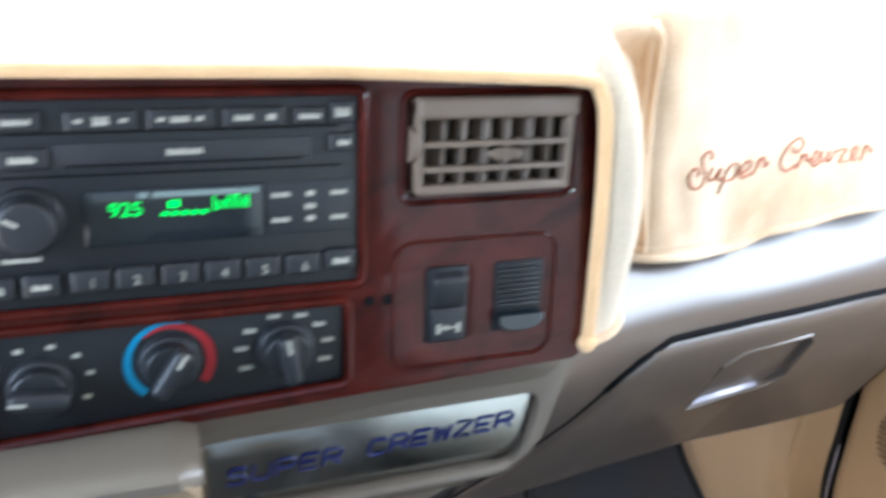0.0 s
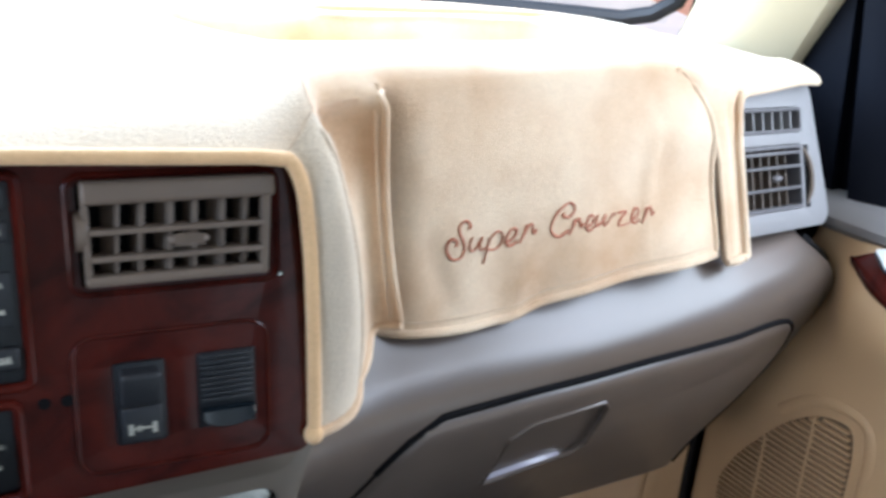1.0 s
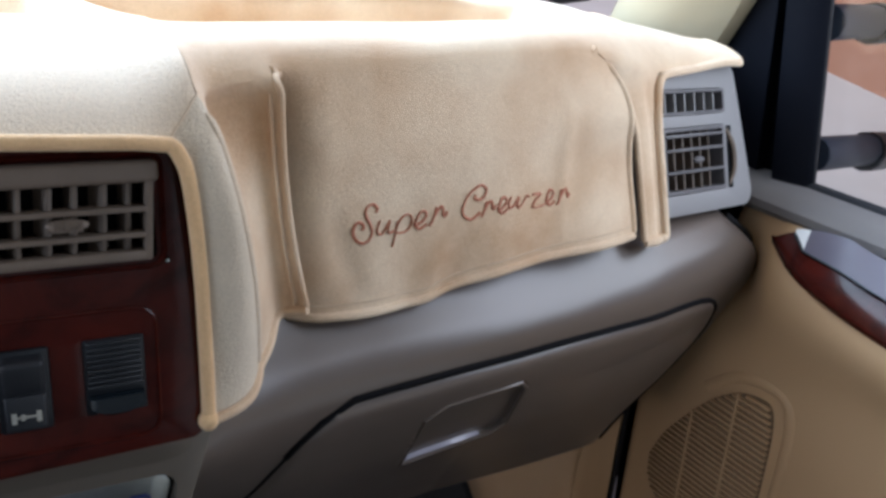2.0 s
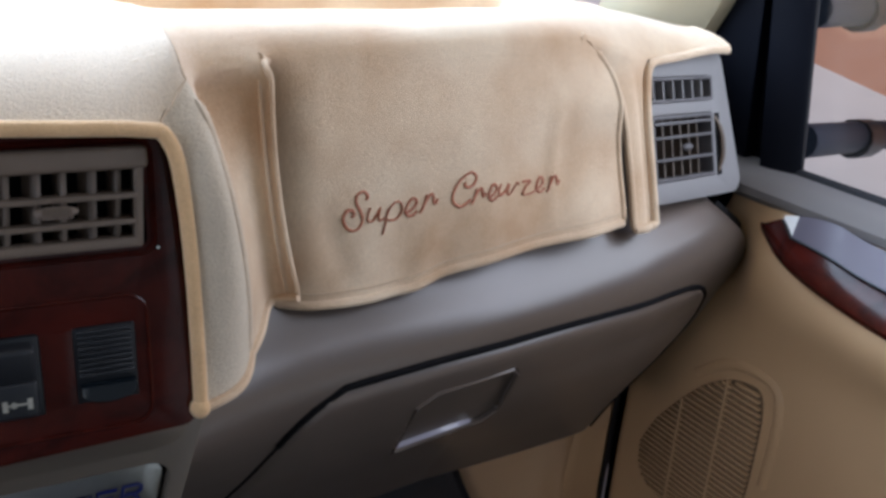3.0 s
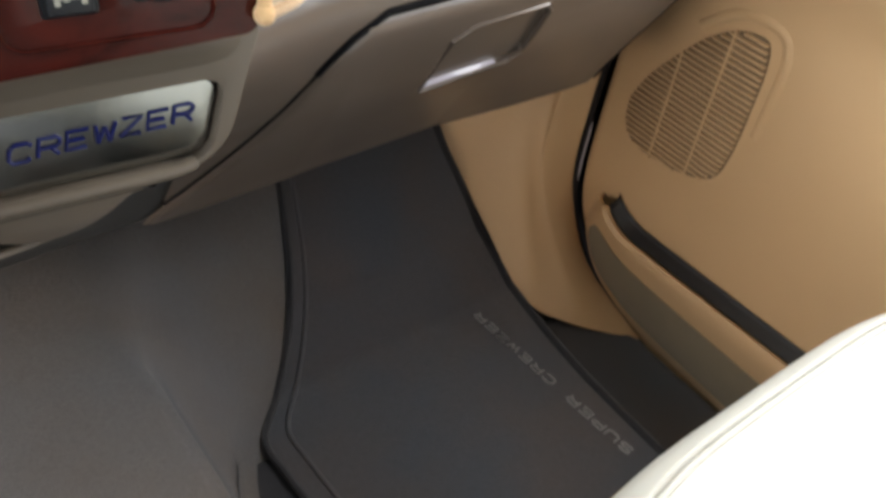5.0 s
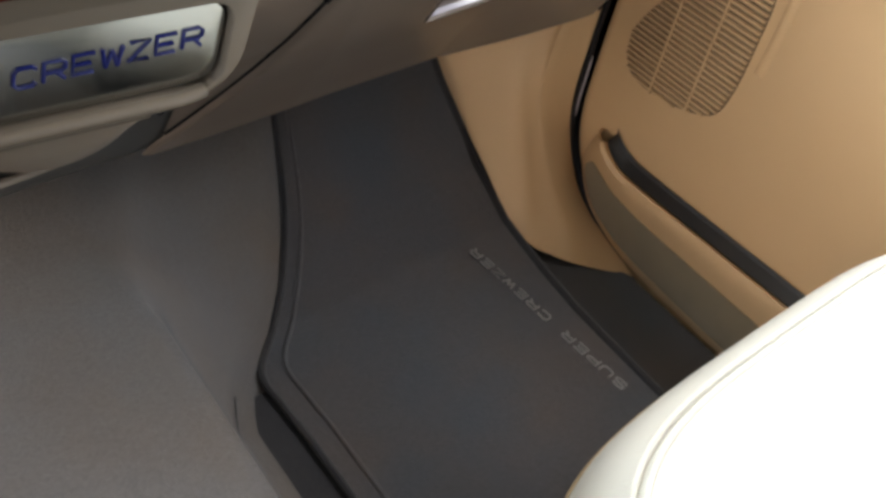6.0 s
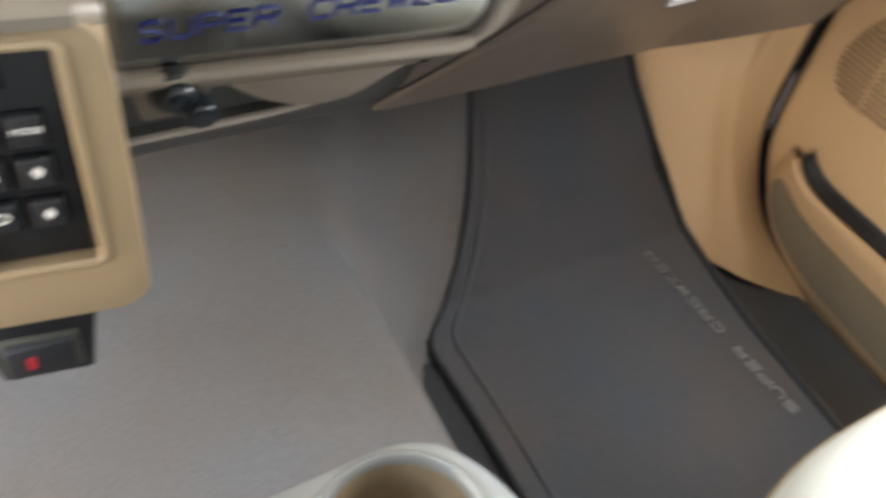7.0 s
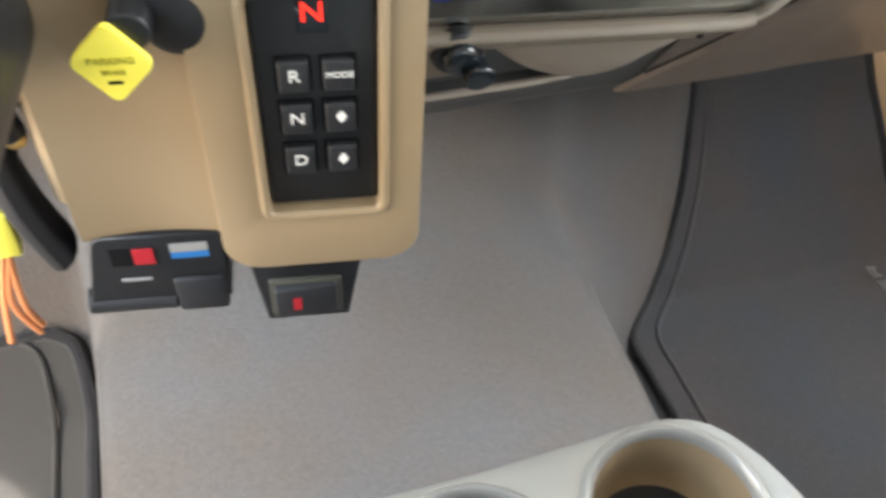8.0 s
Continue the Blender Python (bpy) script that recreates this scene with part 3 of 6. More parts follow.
def build_pocket():
    # map pocket: raised lower lip with a dark opening and a cloth insert
    top = curve_through([(0.128, 0.082), (0.118, 0.070), (0.09, 0.057), (0.04, 0.055), (-0.1, 0.060), (-0.3, 0.066), (-0.7, 0.07)], 40)
    low = curve_through([(0.160, 0.070), (0.174, 0.005), (0.147, -0.055), (0.098, -0.092), (0.02, -0.114), (-0.25, -0.125), (-0.7, -0.13)], 40)
    rows = []
    for a, b in zip(top, low):
        ax, bx = 0.835, 0.868
        rows.append([Vector((ax + 0.012, a.x, a.y - 0.006)), Vector((ax + 0.002, a.x, a.y - 0.0)), Vector((ax - 0.002, a.x + (b.x - a.x) * 0.06, a.y + (b.y - a.y) * 0.06)), Vector((ax + 0.003, a.x + (b.x - a.x) * 0.2, a.y + (b.y - a.y) * 0.2)), Vector((ax + 0.015, a.x + (b.x - a.x) * 0.7, a.y + (b.y - a.y) * 0.7)), Vector((bx - 0.006, a.x + (b.x - a.x) * 0.93, a.y + (b.y - a.y) * 0.93)), Vector((bx + 0.006, b.x, b.y))])
    p = part("map_pocket", sheet(rows, 0.003), DOORTAN, DOOR, "raised tan door pocket")
    rows = []
    for k, (a, b) in enumerate(zip(top[8:], low[8:])):
        half = 0.25 * math.sqrt(1 - (1 - min(1, (k + 0.3) / 6)) ** 2)
        row = []
        for i in range(7):
            t = 0.56 + half * (i / 3 - 1)
            x = lerp_table(t, [(0.06, 0.833), (0.2, 0.838), (0.7, 0.850), (0.93, 0.862)])
            row.append(Vector((x - 0.0022, a.x + (b.x - a.x) * t, a.y + (b.y - a.y) * t)))
        rows.append(row)
    part("cloth_insert", sheet(rows, 0.002), DOORCLOTH, p, "olive brown cloth insert")
    # Black strip that stands for the shade inside the pocket mouth.
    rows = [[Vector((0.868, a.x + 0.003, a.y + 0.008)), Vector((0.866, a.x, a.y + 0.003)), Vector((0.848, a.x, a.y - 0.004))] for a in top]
    part("pocket_shade", sheet(rows, 0.002), BLACK_SOFT, p, "black strip for the shade in the pocket opening")


build_pocket()


# ---- kick panel, sill ----
def build_kick():
    ob = thing("kick_panel", (0.82, 0.3, FLOOR_Z), "tan plastic kick panel beside the footwell", "trim panel", kind="structure")
    foot_x = [(-0.1, 0.696), (0.02, 0.698), (0.155, 0.714), (0.28, 0.722), (0.36, 0.712), (0.6, 0.70)]
    rows = []
    for j in range(29):
        s = j / 28
        row = []
        for k in range(61):
            t = k / 60
            y = 0.05 + 0.55 * t
            deep = 0.08 * max(0, 1 - t / 0.30)
            z = floor_height(y) - deep + (0.44 - floor_height(y) + deep) * s
            front = smooth_table(z, DOOR_FRONT, 0.008) + 0.010
            y = front + (0.60 - front) * t ** 1.2
            z = floor_height(y) - deep + (0.44 - floor_height(y) + deep) * s
            xf = lerp_table(y, foot_x)
            x = xf + (0.876 - xf) * min(1, s / 0.85) ** 0.62
            near = math.exp(-(t / 0.085) ** 2)
            x = x + (0.862 - x) * near
            x -= math.exp(-abs((t - 0.125) / 0.022) ** 1.5) * 0.013 * (1 - 0.4 * s)
            row.append(Vector((x, y, z)))
        rows.append(row)
    foot = curve_through([(0.864, 0.016, -0.112), (0.824, 0.046, -0.104), (0.768, 0.090, -0.088), (0.722, 0.150, -0.052), rows[0][22]], 22)
    for k in range(22):
        d = foot[k] - rows[0][k]
        for j in range(29):
            rows[j][k] += d * (1 - j / 28) ** 5
    part("panel", sheet(rows, 0.004), DOORTAN, ob)
    part("edge_trim", tube([p + Vector((-0.003, 0, 0.006)) for p in rows[0][18:]], 0.0030, 8, taper=True), RUBBER, ob, "black rubber edge trim")


build_kick()
tagged(part("baseboard", slab(0.704, 0.868, -1.2, 0.125, -0.19, -0.108, bevel=0.022, seg=5), MAT), "dark carpeted door sill", "sill", kind="structure")


# ---- A-pillar trim ----
def build_pillar():
    rows = []
    for k in range(20):
        s = k / 19
        c = Vector((0.918, 0.36, 0.72)).lerp(Vector((0.885, 0.04, 1.31)), s)
        rows.append([c + Vector(d) for d in ((0.05, -0.12, 0), (0.01, -0.115, 0), (-0.025, -0.075, 0.01), (-0.038, -0.03, 0.02), (-0.030, 0.015, 0.03), (0.0, 0.045, 0.04))])
    tagged(part("trim", sheet(rows, 0.006), CREAMTRIM), "cream padded windshield pillar trim", "pillar", kind="structure")


build_pillar()


# ---- outside ----
def outside():
    bm = bmesh.new()
    bmesh.ops.create_grid(bm, x_segments=24, y_segments=24, size=600)
    tagged(part("ground", place(bm, Matrix.Translation((0, 0, -1.2))), CONCRETE), "pale sunlit concrete yard", "ground", kind="structure")
    m = Matrix.Translation((10.6, 6.2, -1.2)) @ Matrix.Rotation(radians(62), 4, "Z")
    tagged(part("backdrop", slab(-9, 30, 0, 0.4, -0.1, 5.5, m, 0.02), FARWALL), "terracotta rendered wall across the yard", "wall", kind="structure")
    ob = thing("tow_mirror", (1.1, 0.13, 0.64), "dark towing mirror arms outside the passenger window", "mirror")
    for a, b in (((0.985, 0.100, 0.658), (1.85, 0.309, 0.513)), ((0.985, 0.119, 0.806), (1.85, 0.405, 0.720))):
        arm = part("arm", tube(curve_through([a, Vector(a).lerp(Vector(b), 0.4) + Vector((0, 0, 0.004)), b], 14), 0.021, 12), ARM, ob, "dark blue painted tube arm")
        part("collar", tube([Vector(a).lerp(Vector(b), t) for t in (0.20, 0.26)], 0.0265, 12), BLACK, arm)
    part("mirror_housing", slab(1.80, 1.98, 0.27, 0.44, 0.40, 0.90, bevel=0.03, seg=4), BLACK, ob, "tall black mirror housing")
    part("mount", slab(0.985, 1.03, 0.155, 0.23, 0.62, 0.88, bevel=0.008), BLACK, ob)


outside()

# ---- dashboard ----
Y0 = [(0.19, 0.020), (0.23, 0.026), (0.26, 0.034), (0.30, 0.042), (0.36, 0.046), (0.5, 0.046), (0.6, 0.050), (0.7, 0.058), (0.811, 0.080), (0.87, 0.093), (0.93, 0.108)]
OFF = [(0.318, 0.100), (0.34, 0.086), (0.38, 0.062), (0.42, 0.036), (0.46, 0.012), (0.50, -0.006), (0.52, -0.014), (0.545, -0.021), (0.565, -0.022), (0.583, -0.014), (0.598, 0.000), (0.612, 0.018), (0.65, 0.028), (0.70, 0.03)]


def dash_y(x, z):
    a = smooth_table(x, Y0, 0.01)
    low = max(a, 0.044)
    s = min(1, max(0, (z - 0.46) / 0.08))
    off = smooth_table(z, OFF, 0.008)
    if off > 0 and z < 0.58:
        off *= 1 - 0.5 * min(1, max(0, (x - 0.5) / 0.33))
    return low + (a - low) * s + off


DASH = thing("dashboard", (0.0, 0.3, 0.32), "grey and taupe truck dashboard with burl wood centre", "dashboard")


def dash_right(z):
    return smooth_table(z, [(0.32, 0.74), (0.345, 0.752), (0.374, 0.768), (0.425, 0.828), (0.471, 0.882), (0.50, 0.908), (0.525, 0.918), (0.55, 0.914), (0.572, 0.898), (0.59, 0.870), (0.603, 0.84), (0.65, 0.83)], 0.012)


def lower_panel():
    rows = []
    for j in range(56):
        z = 0.655 - (0.655 - 0.326) * j / 55
        xr = dash_right(z)
        row = []
        for i in range(91):
            x = 0.20 + (xr - 0.20) * i / 90
            y = dash_y(x, z)
            y += 0.06 * min(1, max(0, (x - 0.66) / 0.03)) * min(1, max(0, (z - 0.612) / 0.012))
            e = max(0, (x - (xr - 0.016)) / 0.016)
            row.append(Vector((x, y + 0.016 * e * e, z)))
        row.append(Vector((xr, dash_y(xr, z) + 0.09, z)))
        rows.append(row)
    rows.append([p + Vector((0, 0.006, -0.006)) for p in rows[-1]])
    rows.append([p + Vector((0, 0.05, -0.004)) for p in rows[-1]])
    rows.append([p + Vector((0, 0.25, 0.02)) for p in rows[-1]])
    part("knee_bolster", sheet(rows), GREY, DASH, "satin grey padded knee bolster")
    edge = [(dash_right(z) + 0.003, dash_y(dash_right(z), z) + 0.022, z) for z in [0.37 + 0.225 * k / 30 for k in range(31)]]
    part("end_seal", tube(edge, 0.006, 8), RUBBER, DASH, "black rubber strip at the dash end")
    rows = []
    for j in range(24):
        z = 0.50 - (0.50 - 0.337) * j / 23
        rows.append([Vector((x, dash_y(0.4, z) - (0.0 if x < 0.15 else 0.0), z)) for x in [0.206 - 0.32 * i / 24 for i in range(25)]])
    rows.append([p + Vector((0, 0.006, -0.006)) for p in rows[-1]])
    rows.append([p + Vector((0, 0.25, 0.02)) for p in rows[-1]])
    part("centre_lower_panel", sheet(rows), TRAYGREY, DASH, "dark grey lower centre panel")


lower_panel()

GLOVE_LEFT = [(0.34, 0.185), (0.38, 0.219), (0.421, 0.246), (0.448, 0.263), (0.476, 0.280), (0.496, 0.291), (0.528, 0.315), (0.537, 0.325), (0.545, 0.345)]


def glove_left(z):
    return smooth_table(z, GLOVE_LEFT, 0.006)


def glove_right(z):
    return dash_right(z) - lerp_table(z, [(0.34, 0.022), (0.42, 0.032), (0.46, 0.046), (0.50, 0.064), (0.53, 0.085), (0.545, 0.09)])


LATCH = [(0.4225, 0.4365), (0.5205, 0.4420), (0.5355, 0.453), (0.5350, 0.506), (0.527, 0.5150), (0.445, 0.5150), (0.427, 0.503)]


def inside_by(p, poly):
    """Distance inside a convex outline, negative outside."""
    d = 1e9
    for (x0, z0), (x1, z1) in zip(poly, poly[1:] + poly[:1]):
        ex, ez = x1 - x0, z1 - z0
        d = min(d, (ex * (p[1] - z0) - ez * (p[0] - x0)) / math.hypot(ex, ez))
    return d


def seam_drop(x):
    return smooth_table(x, [(0.45, 0.0), (0.59, 0.004), (0.75, 0.016), (0.82, 0.026), (0.9, 0.034)], 0.01)


def build_glove():
    top, bot = 0.546, 0.331
    rows = []
    n, k = 60, 150
    for j in range(n + 1):
        zz = top + (bot - top) * j / n
        xl, xr = glove_left(zz), glove_right(zz)
        corner = max(0, (zz - 0.515) / (top - 0.515))
        xr -= 0.018 * corner ** 3
        row = []
        for i in range(k + 1):
            x = xl + (xr - xl) * i / k
            z = zz - seam_drop(x) * max(0, (zz - 0.44) / (top - 0.44))
            rim = min((x - xl), (xr - x), (top - zz)) if z > 0.36 else min(x - xl, xr - x)
            out = 0.005 * (1 - math.exp(-max(rim, 0) / 0.004)) + 0.001
            d = inside_by((x, z), LATCH)
            dip = 0.032 * min(1, max(0, d / 0.005)) if d > 0 else 0
            dip *= 0.35 + 0.65 * min(1, max(0, (z - 0.43) / 0.04))
            row.append(Vector((x, dash_y(x, z) - out + dip, z)))
        rows.append(row)
    g = part("glove_door", sheet(rows), GREY, DASH, "closed grey glove box door")
    # dark gap round the door
    line = [(glove_left(z), z) for z in [bot + 0.03 + (top - bot - 0.03) * t / 20 for t in range(20)]]
    line += [(glove_left(top) + (glove_right(top) - 0.018 - glove_left(top)) * t / 30, top + 0.0015) for t in range(1, 30)]
    line += [(glove_right(z) - 0.018 * max(0, (z - 0.515) / (top - 0.515)) ** 3 + 0.002, z) for z in [top + (bot - top) * t / 20 for t in range(21)]]
    line = [(x + (-0.003 if i < 20 else 0.002 if i >= 49 else 0), z + (0.003 if 20 <= i < 49 else 0)) for i, (x, z) in enumerate(line)]
    line = [(x, z - seam_drop(x) * max(0, (z - 0.44) / (top - 0.44))) for x, z in line]
    part("door_gap", tube([(x, dash_y(x, z) - 0.0002, z) for x, z in line[16:]], 0.0034, 8), DARKGAP, g, "narrow black gap")
    part("door_gap", tube([(x + 0.0015, dash_y(x, z) + 0.0004, z) for x, z in line[:17]], 0.0020, 8), DARKGAP, g, "narrow black gap")
    edge = [(x, dash_y(x, z) - 0.006, z) for x, z in LATCH]
    part("latch_frame", tube(edge, 0.0022, 8, True), GREY, g)
    rows = []
    for k in range(13):
        x = 0.4265 + 0.082 * k / 12
        h = 0.024 * (1 - ((k - 5) / 7.6) ** 2) + 0.002
        z = 0.4390 + 0.055 * (x - 0.4225)
        rows.append([Vector((x, dash_y(x, z) - 0.005, z)), Vector((x, dash_y(x, z) + 0.003, z + h * 0.42)), Vector((x + 0.001, dash_y(x, z) + 0.011, z + h * 0.80)), Vector((x + 0.002, dash_y(x, z) + 0.017, z + h))])
    # Pale colours of paddle and lip stand for reflected windshield light.
    part("latch_paddle", sheet(rows, 0.002), GLINTGREY, g, "latch paddle, pale for its windshield reflection")
    part("latch_lip", tube([(x, dash_y(x, z) - 0.006, z) for x, z in [(0.4225 + 0.098 * k / 8, 0.4355 + 0.0055 * k / 8) for k in range(9)]], 0.0016, 6, taper=True), PALE, g, "lower latch edge, pale for its reflection")
    part("latch_pivot", tube([(x, dash_y(x, z) + 0.004, z) for x, z in ((0.5085, 0.508), (0.503, 0.494), (0.4965, 0.478), (0.494, 0.464))], 0.0035, 8, taper=True), GREY, g)


build_glove()


def upper_body():
    """Body under the cloth cover, from the driver side to the passenger end."""
    rows = []
    for i in range(40):
        x = -0.93 + 1.83 * i / 39
        y1 = 0.06 if x > 0.28 else 0.03
        y1 = max(y1, smooth_table(x, Y0, 0.01) + 0.025 + 0.05 * min(1, max(0, (x - 0.58) / 0.06))) if x > 0.3 else y1
        rows.append([Vector((x, y, z)) for y, z in ((y1 + 0.03, 0.60), (y1 + 0.02, 0.66), (y1 + 0.02, 0.74), (y1 + 0.05, 0.77), (0.3, 0.74), (0.62, 0.77), (0.62, 0.5))])
    part("upper_body", sheet(rows, 0.003), GREY, DASH)


upper_body()

# end panel with two outlets
vent_hole = round_rect(-0.1055, 0.0005, -0.054, 0.0155, 0.004)
small_hole = round_rect(-0.114, 0.0035, 0.0275, 0.0545, 0.010)
side_outline = [(u - (0.030 * (v + 0.06) / 0.16 if u > 0 else 0), v) for u, v in round_rect(-0.135, 0.0475, -0.0755, 0.085, 0.020)]
part("end_panel", pane(side_outline, [vent_hole, small_hole], 0.05, SIDE, 0.009), PALE, DASH, "pale grey outlet panel at the dash end")


def outlet(name, label, m, u0, u1, v0, v1, bars, fins, mat, frame_w, depth=0.03, knob=True, tilt=0, fin_mat=None):
    ob = thing(name, m @ Vector(((u0 + u1) / 2, (v0 + v1) / 2, -depth)), label, "air vent")
    part("duct", slab(u0, u1, v0, v1, -depth - 0.002, -depth, m), DARKGAP, ob, smooth=False)
    part("frame", pane(round_rect(u0, u1, v0, v1, 0.003), [round_rect(u0 + frame_w, u1 - frame_w, v0 + frame_w, v1 - frame_w, 0.002)], depth, at_uv(m, 0, 0, 0.001), 0.001), mat, ob)
    for k in range(fins):
        u = u0 + (u1 - u0) * (k + 1) / (fins + 1)
        part("fin", slab(u - 0.0011, u + 0.0011, v0 + 0.002, v1 - 0.002, max(-0.024, 0.001 - depth), -0.010 if depth > 0.02 else -0.002, m), fin_mat or mat, ob, smooth=False)
    for k in range(bars):
        v = v0 + (v1 - v0) * (k + 1) / (bars + 1)
        part("louvre", slab(u0 + 0.001, u1 - 0.001, -0.0016, 0.0016, -0.009, 0.002, at_uv(m, 0, v, 0) @ Matrix.Rotation(radians(tilt), 4, "X"), 0.0008, 1), mat, ob)
    if knob:
        part("thumb_knob", ball(0.007, at_uv(m, (u0 + u1) / 2, (v0 + v1) / 2, 0.003), (1.25, 0.55, 0.6)), mat, ob)
    return ob


outlet("air_vent", "open grey side vent with dark louvred grid in the dash end", SIDE, -0.105, 0.0, -0.0535, 0.015, 2, 6, VENTGREY, 0.004, fin_mat=VENT)
outlet("air_vent", "small flat demister vent above the side vent", SIDE, -0.113, 0.003, 0.028, 0.054, 0, 6, VENTGREY, 0.0035, 0.012, False, fin_mat=PALE)
part("end_bar", slab(-0.104, -0.001, 0.0050, 0.0085, -0.006, 0.003, SIDE, 0.001), VENTGREY, DASH)
roller = curve_through([SIDE @ Vector(p) for p in ((0.005, 0.010, -0.002), (0.0095, -0.004, 0.003), (0.0115, -0.020, 0.004), (0.0105, -0.036, 0.003), (0.007, -0.050, -0.002))], 16)
part("end_roller", tube(roller, 0.0028, 8), VENT, DASH, "ribbed vent closing roller")
part("roller_slot", slab(0.0035, 0.0125, -0.054, 0.0135, -0.001, 0.0006, SIDE, 0.0005, 1), DARKGAP, DASH)

# ---- centre stack ----
HOLES = dict(radio=(-0.347, -0.1345, -0.1065, 0.0065), heater=(-0.347, -0.143, -0.1690, -0.1200), vent=(-0.1045, 0.0, -0.056, 0.002),
             switch=(-0.0915, -0.063, -0.153, -0.102), coin=(-0.0450, -0.0105, -0.150, -0.102))


def sag(outline, low, table):
    """The lower edge of an outline falls away towards the driver."""
    return [(u, v - (lerp_table(u, table) if v < low else 0)) for u, v in outline]


BEZEL_SAG = [(-0.47, 0.020), (-0.34, 0.0125), (-0.18, 0.006), (-0.12, 0.001), (-0.1, 0)]
HEATER_SAG = [(-0.36, 0.0150), (-0.19, 0.006), (-0.14, 0.0025)]


def heater_outline(grow, r):
    h = HOLES["heater"]
    return sag(round_rect(h[0] - grow, h[1] + grow, h[2] - grow, h[3] + grow, r), -0.15, HEATER_SAG)


bezel_line = round_rect(-0.47, 0.024, -0.177, 0.026, 0.010)
bez = pane(sag(bezel_line, -0.1, BEZEL_SAG), [heater_outline(0, 0.003) if k == "heater" else round_rect(*h, 0.003) for k, h in HOLES.items()], 0.014, STK, 0.0025)
BEZEL = part("centre_bezel", bez, BURL, DASH, "glossy dark burl wood bezel")
h = HOLES["radio"]
for line in (round_rect(h[0] - 0.002, h[1] + 0.002, h[2] - 0.002, h[3] + 0.002, 0.005), heater_outline(0.002, 0.005)):
    part("bead", tube([STK @ Vector((*p, 0.001)) for p in line], 0.003, 8, True), BURL, BEZEL, "raised burl moulding")
part("bead", tube([STK @ Vector((*p, 0.0004)) for p in round_rect(-0.112, -0.003, -0.1685, -0.085, 0.012)], 0.0012, 6, True), BURL, BEZEL, "fine groove line round the switches")
part("bead", tube([STK @ Vector((*p, 0.0004)) for p in round_rect(-0.109, 0.004, -0.060, 0.0065, 0.008)], 0.002, 6, True), BURL, BEZEL, "raised burl moulding")
for u in (-0.1279, -0.116):
    part("socket", disc(0.0034, 0.0034, 0.0004, at_uv(STK, u, -0.1205, 0)), DARKGAP, BEZEL)
part("glint_pin", disc(0.0016, 0.001, 0.001, at_uv(STK, 0.006, -0.058, 0)), CHROME, BEZEL)
# box behind the bezel, side cheek
part("stack_body", slab(-0.47, 0.012, -0.175, 0.02, -0.10, -0.015, STK, 0.006), GREY, DASH)


LEDGE_SAG = [(-0.46, 0.022), (-0.34, 0.0155), (-0.2, 0.0075), (-0.12, 0.001), (-0.1, 0)]


def lower_trim():
    """Taupe rounded ledge below the bezel that frames the name plate."""
    hole = round_rect(-0.2440, 0.0030, -0.0540, 0.0035, 0.015)
    hole = [(u - (0.012 * max(0, -v) / 0.05 if u > -0.05 else 0), v) for u, v in hole]
    out = round_rect(-0.46, 0.026, -0.0585, 0.058, 0.028)
    out = [(u - (0.028 * max(0, 0.03 - v) / 0.09 if u > -0.03 else 0), v) for u, v in out]
    out = [(u, v - (lerp_table(u, LEDGE_SAG) if v > 0 else 0)) for u, v in out]
    part("name_plate_surround", pane(out, [hole], 0.05, at_uv(PLATE, 0, 0, 0.010), 0.007), LEDGE, DASH, "taupe rounded ledge")
    rows = []
    for i in range(30):
        u = -0.46 + 0.482 * i / 29
        e = max(0, (u - 0.0) / 0.022)
        rows.append([PLATE @ Vector((u, v - 0.006 * e * e - lerp_table(u, LEDGE_SAG), w - 0.012 * e * e)) for v, w in ((0.050, 0.004), (0.047, 0.012), (0.041, 0.0165), (0.032, 0.0170), (0.024, 0.0150), (0.017, 0.0110), (0.012, 0.0095))])
    part("ledge", sheet(rows, 0.002), LEDGE, DASH, "taupe rounded ledge")
    rows = []
    for i in range(30):
        u = -0.30 + 0.245 * i / 29
        rows.append([PLATE @ Vector((u, v, w - 0.004)) for v, w in ((-0.056, 0.009), (-0.0575, 0.0112), (-0.061, 0.0122), (-0.065, 0.0105), (-0.067, 0.004), (-0.068, -0.02))])
    part("lower_lip", sheet(rows, 0.002), LEDGE, DASH, "thin taupe lower lip")
    rim = curve_through([PLATE @ Vector(p) for p in ((-0.30, -0.0585, 0.0075), (-0.20, -0.0585, 0.0075), (-0.10, -0.0585, 0.0075), (-0.052, -0.0585, 0.0075), (-0.032, -0.0582, 0.0072), (-0.018, -0.0555, 0.0065))], 40)
    part("lower_lip", tube(rim, 0.0050, 10, taper=True), LEDGE, DASH, "thin taupe lower lip")


lower_trim()


